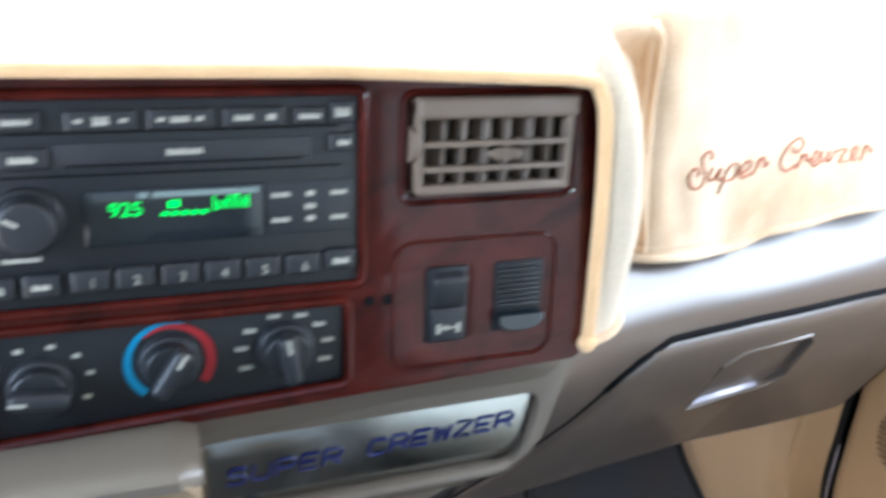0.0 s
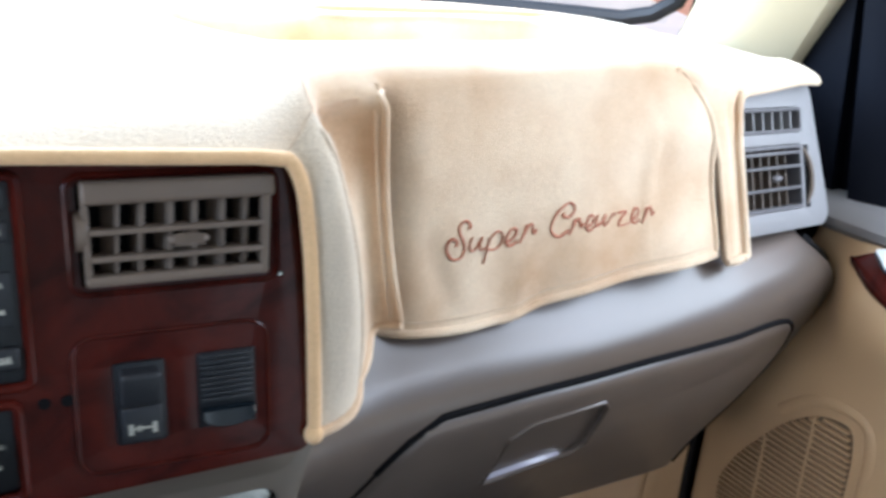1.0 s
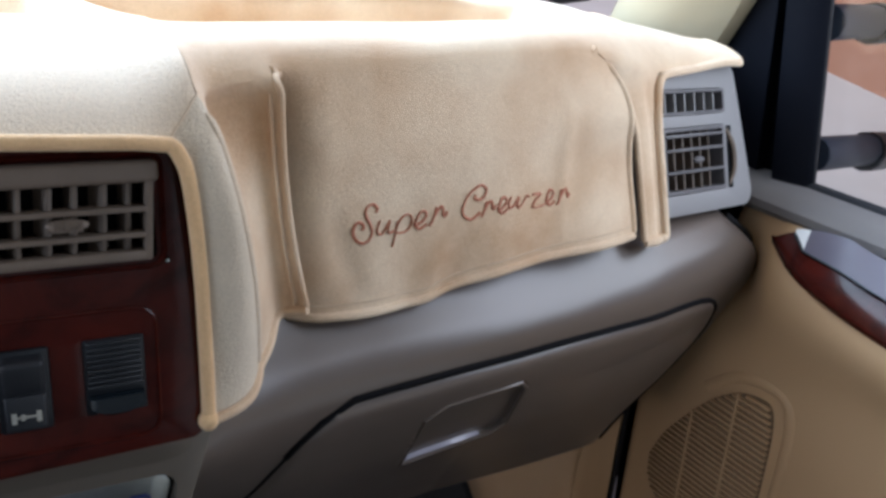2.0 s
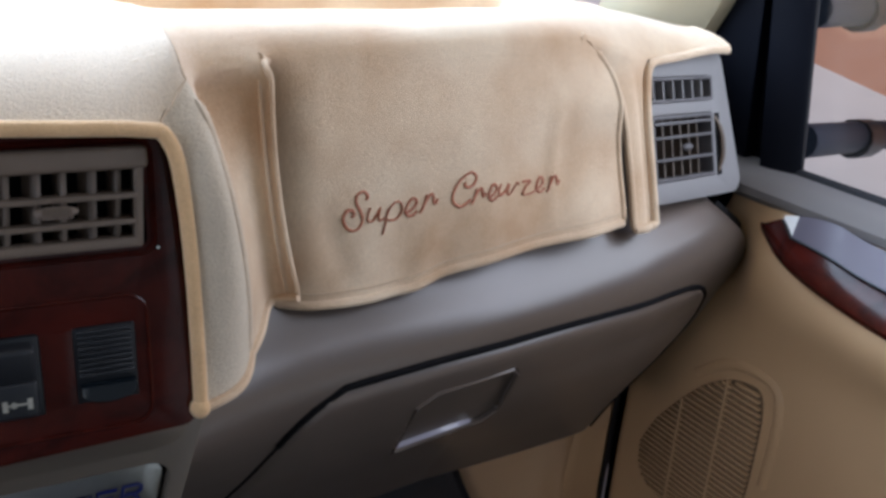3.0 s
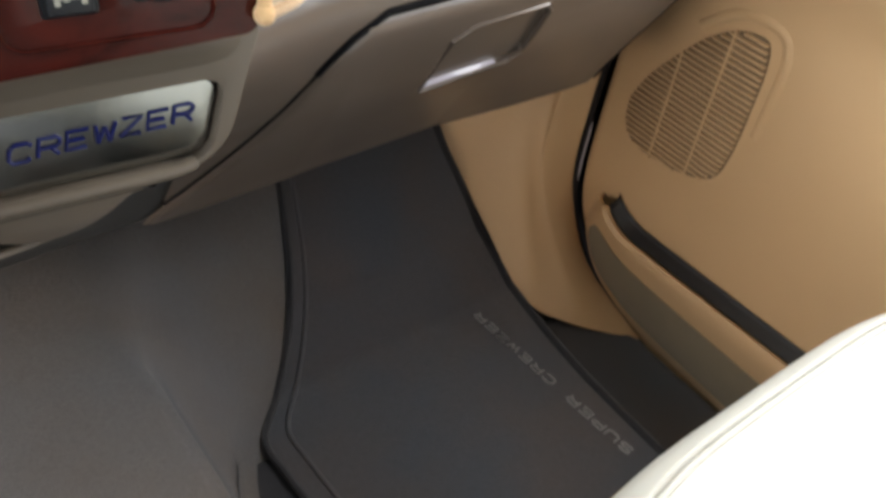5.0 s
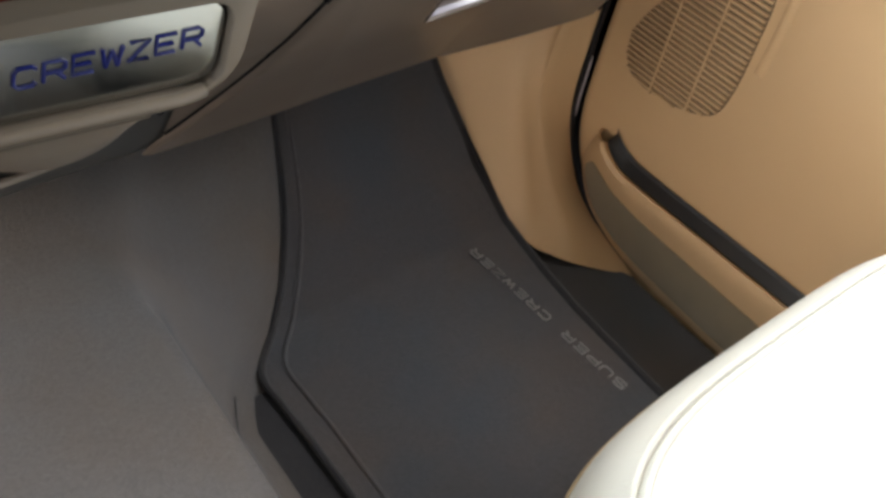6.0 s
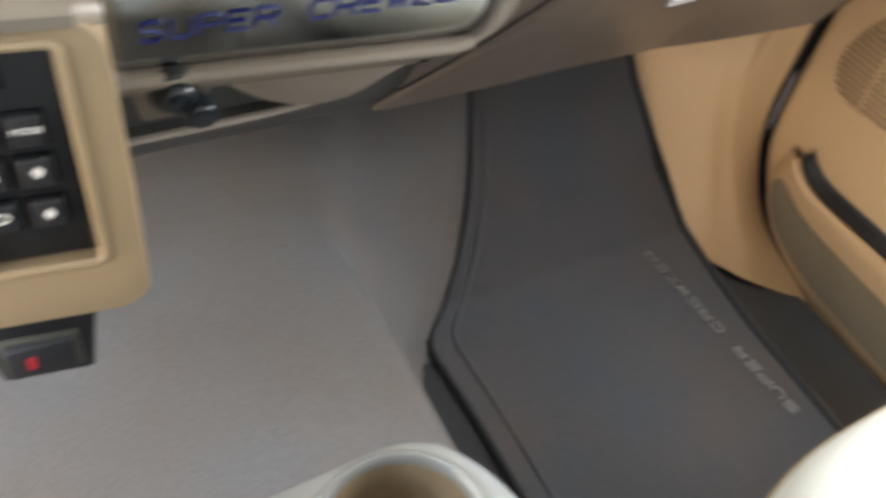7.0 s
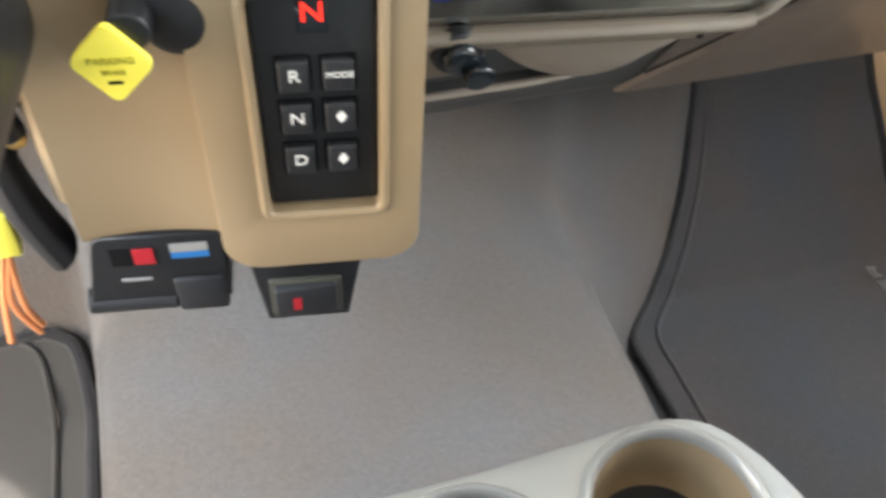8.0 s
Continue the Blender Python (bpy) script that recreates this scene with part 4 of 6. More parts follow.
# ---- name plate ----
STROKES = {
    "S": [[(0.95, 0.85), (0.8, 1), (0.2, 1), (0, 0.85), (0, 0.65), (0.2, 0.52), (0.8, 0.48), (1, 0.35), (1, 0.15), (0.8, 0), (0.15, 0), (0, 0.15)]],
    "U": [[(0, 1), (0, 0.2), (0.2, 0), (0.8, 0), (1, 0.2), (1, 1)]],
    "P": [[(0, 0), (0, 1), (0.8, 1), (1, 0.85), (1, 0.6), (0.8, 0.45), (0, 0.45)]],
    "E": [[(1, 1), (0, 1), (0, 0), (1, 0)], [(0, 0.5), (0.85, 0.5)]],
    "R": [[(0, 0), (0, 1), (0.8, 1), (1, 0.85), (1, 0.62), (0.8, 0.45), (0, 0.45)], [(0.55, 0.45), (1, 0)]],
    "C": [[(1, 0.85), (0.8, 1), (0.2, 1), (0, 0.8), (0, 0.2), (0.2, 0), (0.8, 0), (1, 0.15)]],
    "W": [[(0, 1), (0.22, 0)], [(0.22, 0), (0.5, 0.85)], [(0.5, 0.85), (0.78, 0)], [(0.78, 0), (1, 1)]],
    "Z": [[(0, 1), (1, 1), (0, 0), (1, 0)]],
}


def build_name_plate():
    ob = thing("name_plate", PLATE @ Vector((-0.117, -0.025, 0)), "polished steel name plate with raised blue capitals below the radio", "name plate")
    out = round_rect(-0.2420, 0.0005, -0.052, 0.0013, 0.0135)
    out = [(u - (0.012 * max(0, -v) / 0.05 if u > -0.05 else 0), v) for u, v in out]
    part("backing", pane(round_rect(-0.2450, 0.004, -0.0545, 0.004, 0.012), [], 0.002, at_uv(PLATE, 0, 0, -0.002)), DARKGAP, ob, smooth=False)
    part("plate", pane(out, [], 0.004, at_uv(PLATE, 0, 0, 0.003), 0.0008), CHROME, ob)
    word, u = "SUPER CREWZER", -0.2205
    pitch = (-0.0125 + 0.2205) / len(word)
    for ch in word:
        if ch != " ":
            bmall = bmesh.new()
            for st in STROKES[ch]:
                b = tube([PLATE @ Vector((u + pitch * (0.06 + 0.74 * x) + 0.0025 * z - 0.003, -0.0350 + 0.0118 * z + 0.010 * (u + 0.2205) / 0.208, 0.0036)) for x, z in st], 0.0013, 6)
                me = bpy.data.meshes.new("letter")
                b.to_mesh(me)
                b.free()
                bmall.from_mesh(me)
                bpy.data.meshes.remove(me)
            part("letter", bmall, BLUE, ob)
        u += pitch


build_name_plate()


# ---- radio ----
def legend_bar(u, v, w, h, m, parent, mat=None, z=0.0):
    """Printed legend too small to read: a row of short uneven marks."""
    if mat is not None and mat is not PRINT or w < 0.006:
        return part("legend", slab(-w / 2, w / 2, -h / 2, h / 2, 0, 0.0004, at_uv(m, u, v, z)), mat or PRINT, parent, smooth=False)
    n = max(3, round(w / 0.0021))
    line = [(w / 2, -h * 0.42), (w / 2, -h * 0.12)]
    for k in reversed(range(n)):
        a, top = -w / 2 + w * k / n, h * (0.5, 0.34, 0.46, 0.40)[k % 4]
        x1 = a + w / n * (0.84, 0.7, 0.78)[k % 3]
        line += [(x1 + 0.0001, -h * 0.12), (x1, top), (a + 0.0001, top), (a, -h * 0.12)]
    line = line[:-1] + [(-w / 2, -h * 0.5)]
    return part("legend", pane(line, [], 0.0004, at_uv(m, u, v, z + 0.0004)), PRINT, parent, smooth=False)


def build_radio():
    h = HOLES["radio"]
    ob = thing("car_radio", STK @ Vector((-0.24, -0.05, -0.02)), "black car radio with lit green display and many buttons", "radio")
    part("face", slab(h[0] + 0.0008, h[1] - 0.0008, h[2] + 0.0008, h[3] - 0.0008, -0.03, 0.001, STK, 0.0015), BLACK, ob)
    part("disc_slot", slab(-0.297, -0.164, -0.030, -0.017, 0.0008, 0.0022, STK, 0.001), BLACK_SOFT, ob)
    part("slot_gap", slab(-0.292, -0.169, -0.0292, -0.0282, 0.0018, 0.0025, STK), DARKGAP, ob, smooth=False)
    legend_bar(-0.2317, -0.0228, 0.019, 0.0036, STK, ob, PRINT, 0.0023)
    for v in (-0.0115, -0.034):
        part("groove", slab(h[0] + 0.004, h[1] - 0.012, v - 0.0006, v + 0.0006, 0.0008, 0.0014, STK), DARKGAP, ob, smooth=False)

    def button(u0, u1, v0, v1, legends, hgt=0.0036):
        b = part("button", slab(u0, u1, v0, v1, 0.0, hgt, STK, min(0.0028, (v1 - v0) * 0.3), 3), BLACK_SOFT, ob)
        for du, w, hh in legends:
            legend_bar((u0 + u1) / 2 + du, (v0 + v1) / 2, w, hh, STK, b, PRINT, hgt - 0.0001)
        return b

    button(-0.338, -0.328, -0.0105, 0.0005, [(0, 0.006, 0.003)])
    button(-0.3235, -0.3015, -0.0105, 0.0005, [(0, 0.014, 0.0032)])
    button(-0.2900, -0.2555, -0.011, 0.0005, [(-0.011, 0.004, 0.0022), (0, 0.008, 0.0050), (0.011, 0.004, 0.0022)])
    button(-0.2500, -0.2165, -0.011, 0.0005, [(-0.010, 0.004, 0.0022), (0, 0.010, 0.0036), (0.010, 0.004, 0.0026)])
    button(-0.2105, -0.1780, -0.011, 0.0005, [(-0.006, 0.010, 0.0034), (0.009, 0.005, 0.0034)])
    button(-0.1720, -0.1555, -0.0105, 0.0, [(0, 0.012, 0.0034)])
    button(-0.1520, -0.1385, -0.0100, 0.003, [(0, 0.0085, 0.0055)])
    button(-0.1525, -0.1385, -0.0265, -0.0150, [(0.001, 0.007, 0.0035)])
    button(-0.3240, -0.2990, -0.0300, -0.0185, [(0, 0.013, 0.0038)])
    part("display", slab(-0.2850, -0.1905, -0.0735, -0.0425, 0.0, 0.0022, STK, 0.0018, 3), GLOSSBLACK, ob, "gloss black display window")
    for u0, u1 in ((-0.2575, -0.2520), (-0.2500, -0.1935)):
        part("display_glint_strip", slab(u0, u1, -0.0475, -0.0445, 0.0018, 0.0026, STK), STRIPGREY, ob, smooth=False)
    # lit read-out: frequency, then marks too small to read
    part("lit_digits", text_mesh("925", 0.0128, at_uv(STK, -0.2640, -0.0538, 0.0023) @ Matrix.Diagonal((0.92, 0.86, 1, 1))), GREENLIT, ob, "lit green digits", smooth=False)
    for k in range(5):
        legend_bar(-0.2440 + 0.0052 * k, -0.0568, 0.0036, 0.0022, STK, ob, GREENLIT, 0.0023)
    legend_bar(-0.2390, -0.0515, 0.006, 0.004, STK, ob, GREENLIT, 0.0023)
    for k in range(4):
        u = -0.2165 + 0.0053 * k
        for du, hh in ((-0.0012, (0.0074, 0.0050, 0.0074, 0.0062)[k]), (0.0012, (0.0050, 0.0074, 0.0074, 0.0074)[k])):
            legend_bar(u + du, -0.0520 - (0.0074 - hh) / 2, 0.0009, hh, STK, ob, GREENLIT, 0.0023)
        legend_bar(u, (-0.0557, -0.0520, -0.0485, -0.0520)[k], 0.0030, 0.0008, STK, ob, GREENLIT, 0.0024)
    part("key_pad", slab(-0.1890, -0.1385, -0.0735, -0.0425, 0.0, 0.0020, STK, 0.0015, 2), BLACK_SOFT, ob)
    for u, w in ((-0.1808, 0.0105), (-0.1640, 0.0048), (-0.1472, 0.0095)):
        for v in (-0.0498, -0.0645):
            legend_bar(u, v, w, 0.0030, STK, ob, PRINT, 0.0021)
    legend_bar(-0.1640, -0.0572, 0.0062, 0.0034, STK, ob, PRINT, 0.0021)
    for k, u in enumerate((-0.2845, -0.2618, -0.2377, -0.2147, -0.1920, -0.1690)):
        b = part("preset_button", slab(u - 0.0098, u + 0.0098, -0.0985, -0.0855, 0.0, 0.0045, STK, 0.003, 3), BLACK_SOFT, ob)
        part("numeral", text_mesh(str(k + 1), 0.0075, at_uv(STK, u + 0.001, -0.0930, 0.0046)), PRINT, b, smooth=False)
    button(-0.1555, -0.1375, -0.0975, -0.0845, [(0, 0.010, 0.0042)], 0.0045)
    button(-0.3180, -0.3000, -0.0995, -0.0860, [(0, 0.009, 0.0034)], 0.0045)
    button(-0.3400, -0.3220, -0.1000, -0.0865, [(0, 0.008, 0.0050)], 0.0045)
    legend_bar(-0.3170, -0.0780, 0.019, 0.0026, STK, ob, PRINT, 0.0012)
    kn = at_uv(STK, -0.3123, -0.0570, 0.001)
    part("knob_ring", disc(0.0185, 0.0175, 0.003, kn, 48, 0.001), BLACK, ob)
    k = part("volume_knob", disc(0.0152, 0.0138, 0.017, kn, 48, 0.002), BLACK_SOFT, ob)
    part("pointer", slab(-0.001, 0.001, 0.004, 0.0115, 0.0168, 0.0174, kn @ Matrix.Rotation(radians(60), 4, "Z")), PRINT, k, smooth=False)


build_radio()


# ---- heater panel ----
def arc_band(r0, r1, a0, a1, m, n=28):
    bm = bmesh.new()
    rows = []
    for i in range(n + 1):
        a = radians(a0 + (a1 - a0) * i / n)
        t = i / n
        rows.append([bm.verts.new((math.cos(a) * r, math.sin(a) * r, 0)) for r in (r0(t), r1(t))])
    for a, b in zip(rows, rows[1:]):
        bm.faces.new((a[0], a[1], b[1], b[0]))
    bmesh.ops.solidify(bm, geom=bm.faces[:], thickness=0.0004)
    return place(bm, m)


def build_heater():
    ob = thing("heater_control", STK @ Vector((-0.245, -0.145, -0.02)), "black heater panel with three rotary knobs and a coloured arc", "heater control")
    part("face", pane(heater_outline(-0.0008, 0.003), [], 0.018, at_uv(STK, 0, 0, -0.002), 0.001), BLACK, ob)
    for u, v, turn in ((-0.3151, -0.1530, 85), (-0.2462, -0.1465, -33), (-0.1794, -0.1465, 8)):
        kn = at_uv(STK, u, v, -0.002)
        part("knob_skirt", disc(0.0178, 0.0165, 0.006, kn, 48, 0.001), BLACK_SOFT, ob)
        k = part("knob", disc(0.0150, 0.0142, 0.009, kn @ Matrix.Translation((0, 0, 0.005)), 48, 0.0015), BLACK, ob)
        tm = kn @ Matrix.Rotation(radians(turn), 4, "Z")
        part("grip", slab(-0.0052, 0.0052, -0.0155, 0.0155, 0.010, 0.023, tm, 0.004, 4), BLACK_SOFT, k)
        part("pointer", slab(-0.001, 0.001, 0.006, 0.0150, 0.0228, 0.0234, tm), PRINT, k, smooth=False)
    m = at_uv(STK, -0.2462, -0.1465, -0.0016)
    part("blue_arc", arc_band(lambda t: 0.0205 + 0.0022 * t, lambda t: 0.0256 - 0.0006 * t, 232, 70, m), BLUEARC, ob, "pale blue cold arc")
    part("red_arc", arc_band(lambda t: 0.0205, lambda t: 0.0215 + 0.0045 * min(1, t * 1.6), 130, -38, at_uv(STK, -0.2462, -0.1465, -0.0013)), REDARC, ob, "red warm arc")
    for u0, r, angles in ((-0.1794, 0.0262, (205, 172, 142, 104, 68, 38, 8, -24)), (-0.3151, 0.0262, (150, 112, 75, 42, 10, -28))):
        for a in angles:
            c, s = math.cos(radians(a)), math.sin(radians(a))
            w = 0.0075 if u0 > -0.2 else 0.0042
            legend_bar(u0 + c * r, (-0.1465 if u0 > -0.2 else -0.1515) + s * r * 0.86, w, 0.0034 if u0 > -0.2 else 0.0026, STK, ob, PRINT, -0.0019)


build_heater()


# ---- centre vent ----
def build_centre_vent():
    m = at_uv(STK, 0, 0, 0.0)
    ob = thing("air_vent", STK @ Vector((-0.05, -0.027, -0.02)), "taupe louvred vent with slatted grid, swung open in the burl bezel", "air vent")
    part("duct", slab(-0.1035, -0.001, -0.055, 0.001, -0.014, -0.012, m), DARKGAP, ob, smooth=False)
    u0, u1, v0, v1 = -0.1020, -0.0020, -0.0535, 0.0040
    tip = at_uv(STK, 0, (v0 + v1) / 2, 0.003) @ Matrix.Rotation(radians(-4), 4, "X")
    c = (v1 - v0) / 2
    def lean(v):
        return 0.004 * (v / c)

    shear = tip @ Matrix(((1, 0.07, 0, 0), (0, 1, 0, 0), (0, 0, 1, 0), (0, 0, 0, 1)))
    part("hood", slab(u0, u1 + lean(c), c - 0.0130, c, -0.012, 0.009, tip, 0.003, 3), VENT, ob)
    part("chin", slab(u0, u1 + lean(-c), -c, -c + 0.006, -0.012, 0.008, tip, 0.002, 2), VENT, ob)
    part("cheek", slab(u0, u0 + 0.0035, -c, c, -0.012, 0.006, tip, 0.0012, 2), VENT, ob)
    part("cheek", slab(u1 - 0.0045, u1, -c, c, -0.012, 0.008, shear, 0.0015, 2), VENT, ob)
    for v in (-0.0137, 0.0010):
        part("louvre", slab(u0 + 0.003, u1 - 0.003 + lean(v), v - 0.0016, v + 0.0016, -0.008, 0.0085, tip, 0.001, 2), VENT, ob)
    for k in range(6):
        u = u0 + (u1 - u0) * (k + 1) / 7
        turn = shear @ Matrix.Translation((u, 0, -0.005)) @ Matrix.Rotation(radians(16 if k % 2 else 30), 4, "Y")
        part("fin", slab(-0.0015, 0.0015, -c + 0.004, c - 0.012, -0.007, 0.007, turn, 0.0006, 1), VENT, ob)
    kn = part("thumb_knob", ball(0.0085, tip @ Matrix.Translation((-0.048, -0.0050, 0.0095)), (1.35, 0.42, 0.5)), VENT, ob, "ribbed thumb knob")
    for k in range(8):
        part("rib", slab(-0.0006, 0.0006, -0.0032, 0.0032, 0, 0.0012, tip @ Matrix.Translation((-0.055 + 0.002 * k, -0.0050, 0.0130))), VENT, kn, smooth=False)
    part("roller", disc(0.011, 0.011, 0.006, at_uv(STK, -0.1055, -0.024, 0.000) @ Matrix.Rotation(radians(90), 4, "Y"), 32, 0.001), VENT, ob, "ribbed closing wheel")


build_centre_vent()


# ---- switches ----
def build_switches():
    h = HOLES["switch"]
    ob = thing("axle_switch", STK @ Vector((-0.077, -0.127, -0.01)), "black rocker switch with an axle sign in the burl bezel", "switch")
    part("housing", slab(h[0], h[1], h[2], h[3], -0.02, 0.002, STK, 0.002), BLACK, ob)
    part("rocker_upper", slab(-0.0885, -0.066, -0.0235, 0.0, -0.004, 0.011, at_uv(STK, 0, -0.1045, 0) @ Matrix.Rotation(radians(16), 4, "X"), 0.003, 3), BLACK_SOFT, ob)
    low = part("rocker_lower", slab(-0.0885, -0.066, -0.0225, 0.0, -0.004, 0.0055, at_uv(STK, 0, -0.1285, 0), 0.002, 3), BLACK_SOFT, ob)
    for u in (-0.0838, -0.0708):
        part("sign", slab(u - 0.0014, u + 0.0014, -0.1450, -0.1385, 0.0054, 0.0060, STK), PRINT, low, smooth=False)
    part("sign", slab(-0.0838, -0.0708, -0.1421, -0.1409, 0.0054, 0.0060, STK), PRINT, low, smooth=False)
    part("sign", disc(0.0018, 0.0018, 0.0006, at_uv(STK, -0.0792, -0.1415, 0.0054), 16), PRINT, low, smooth=False)
    h = HOLES["coin"]
    ob = thing("power_socket", STK @ Vector((-0.028, -0.126, -0.01)), "black ribbed socket flap in the burl bezel", "socket")
    part("housing", slab(h[0], h[1], h[2], h[3], -0.02, 0.001, STK, 0.001), BLACK, ob)
    for k in range(9):
        v = -0.1045 - 0.0034 * k
        part("rib", slab(h[0] + 0.002, h[1] - 0.002, v - 0.0011, v + 0.0011, 0.0, 0.0030, STK, 0.0006, 1), BLACK_SOFT, ob)
    rows = []
    for i in range(13):
        a = math.pi * i / 12
        u = (h[0] + h[1]) / 2 - math.cos(a) * 0.0155
        d = 0.013 * math.sin(a) ** 0.7
        rows.append([STK @ Vector((u, -0.1365, 0.002)), STK @ Vector((u, -0.1375, 0.007)), STK @ Vector((u, -0.1385 - d * 0.7, 0.008)), STK @ Vector((u, -0.1385 - d, 0.002))])
    part("pull_lip", sheet(rows, 0.001), GLOSSBLACK, ob, "gloss black finger lip")


build_switches()

# ---- cloth dash cover ----
COVERING = thing("dash_cover", (0.0, 0.3, 0.80), "tan velour dash cover with bound hems and red-brown embroidery", "dash cover")
FRONT_Y = [(-0.93, 0.06), (-0.5, 0.03), (-0.115, -0.004), (0.19, -0.033), (0.208, -0.032), (0.228, -0.018), (0.236, 0.002), (0.248, 0.014), (0.27, 0.021), (0.295, 0.027), (0.33, 0.040), (0.5, 0.062), (0.6, 0.078), (0.66, 0.094), (0.72, 0.109), (0.745, 0.113), (0.782, 0.118), (0.832, 0.121), (0.87, 0.126)]
FRONT_Z = [(-0.93, 0.80), (-0.5, 0.826), (-0.115, 0.8205), (0.05, 0.812), (0.19, 0.8005), (0.208, 0.797), (0.228, 0.818), (0.295, 0.818), (0.5, 0.812), (0.6, 0.806), (0.66, 0.793), (0.70, 0.779), (0.72, 0.770), (0.745, 0.769), (0.782, 0.7695), (0.832, 0.774), (0.858, 0.770)]
CREST = [(-0.93, 0.84), (0.1, 0.850), (0.25, 0.842), (0.36, 0.834), (0.58, 0.824), (0.71, 0.814), (0.81, 0.794), (0.88, 0.772)]


def cover_front(x):
    return lerp_table(x, FRONT_Y), lerp_table(x, FRONT_Z)


def cover_line(x):
    """Section of the cover along the cab at x, from its front line to the glass."""
    y, z = cover_front(x)
    c = smooth_table(x, CREST, 0.02)
    dip = ease((x - 0.203) / 0.066) * ease((0.705 - x) / 0.06) + ease((0.198 - x) / 0.020) * ease((x + 0.35) / 0.06)
    lift = max(c - z, 0.004)
    w = min(1, max(0, (x - 0.185) / 0.05))
    w = w * w * (3 - 2 * w)
    flat = [(0, 0), (0.02, 0.42), (0.06, 0.8), (0.12, 1.0)]
    steep = [(0, 0), (0.010, 0.55), (0.030, 0.88), (0.060, 1.0)]
    pts = [(y + p[0] + (q[0] - p[0]) * w, z + lift * (p[1] + (q[1] - p[1]) * w)) for p, q in zip(flat, steep)]
    far = min(1, (0.70 - 0.33 * (min(0.9, abs(x)) / 0.9) ** 3 - 0.37) / 0.23)
    pts += [(0.17, c - 0.002 - 0.006 * dip), (0.22, c - 0.004 - 0.050 * dip), (0.285, c - 0.005 - 0.064 * dip), (0.298, c - 0.005 - 0.062 * dip), (0.304, c - 0.004 - 0.044 * dip), (0.309, c - 0.003 - 0.018 * dip), (0.316, c - 0.002), (0.37, c + 0.002), (0.37 + 0.13 * far, c - 0.010), (0.37 + 0.23 * far, c - 0.02)]
    return pts


def cover_rows(cols, flap=False):
    rows = []
    for x in cols:
        line = curve_through([(x, y, z) for y, z in cover_line(x)], 44)
        for p in line[3:]:
            p.z += 0.0012 * math.sin(p.x * 31 + p.y * 17) * math.sin(p.y * 43 - p.x * 11)
        if flap:
            z0 = line[0].z
            low = []
            for k in range(40):
                z = flap_bottom(x) + (z0 - flap_bottom(x)) * k / 40
                low.append(Vector((x, flap_y(x, z), z)))
            line = low + line
        rows.append(line)
    return rows


def spread(a, b, n):
    return [a + (b - a) * i / n for i in range(n + 1)]


FLAP_RIGHT = [(0.62, 0.661), (0.70, 0.661), (0.735, 0.658), (0.76, 0.655), (0.77, 0.6515), (0.78, 0.6445), (0.795, 0.627), (0.806, 0.613)]


def flap_bottom(x):
    return smooth_table(x, [(0.29, 0.620), (0.34, 0.619), (0.38, 0.616), (0.43, 0.615), (0.455, 0.623), (0.50, 0.627), (0.585, 0.630), (0.668, 0.630)], 0.008)


def flap_y(x, z):
    """Face of the passenger flap: hangs from the front line, tucks in at the slit, ripples at the hem."""
    base = lerp_table(x, [(0.29, 0.030), (0.36, 0.036), (0.5, 0.052), (0.60, 0.064), (0.67, 0.070)])
    bot = lerp_table(x, [(0.29, 0.047), (0.36, 0.044), (0.5, 0.043), (0.67, 0.046)])
    s = min(1, max(0, (z - 0.62) / 0.10))
    fall = max(0, 1 - (z - 0.6) / 0.16)
    wave = 0.0034 * math.sin(x * 52 + 1.0) * fall + 0.0016 * math.sin(x * 23 + z * 31) + 0.004 * math.exp(-((x - 0.43) / 0.016) ** 2) * fall
    wave += 0.0020 * math.exp(-((x - 0.575 - 0.10 * (z - 0.70)) / 0.007) ** 2) * math.exp(-((z - 0.70) / 0.05) ** 2)
    wave -= 0.0026 * math.exp(-((x - 0.352 + 0.35 * (z - 0.67)) / 0.010) ** 2) * math.exp(-((z - 0.67) / 0.04) ** 2)
    wave += 0.0018 * math.exp(-((x - 0.44 - 0.5 * (z - 0.65)) / 0.012) ** 2) * math.exp(-((z - 0.65) / 0.035) ** 2)
    fy, fz = cover_front(x)
    top = min(1, max(0, (z - 0.735) / max(0.02, fz - 0.735)))
    y = bot + (base - bot) * s * s * (3 - 2 * s)
    tuck = 0.029 * max(0, 1 - (x - 0.299) / 0.040) ** 2 * (1 - top ** 5)
    return y + (fy - y) * top * top * (3 - 2 * top) - wave * (1 - top) + tuck


def soften(line, first, n=10):
    """Rounds a line of points from index first on."""
    for _ in range(n):
        line = [p if i < first or i in (0, len(line) - 1) else (line[i - 1] + p * 2 + line[i + 1]) / 4 for i, p in enumerate(line)]
    return line


def relax(cols, n, keep):
    """Rounds a grid of points; keep(i, j) names the points that stay."""
    for _ in range(n):
        cols = [[p if i in (0, len(cols) - 1) or j in (0, len(c) - 1) or keep(i, j) else (cols[i - 1][j] + cols[i + 1][j] + c[j - 1] + c[j + 1] + p * 2) / 6
                 for j, p in enumerate(c)] for i, c in enumerate(cols)]
    return cols


SLIT_X = 0.290
FLAP_X = 0.300


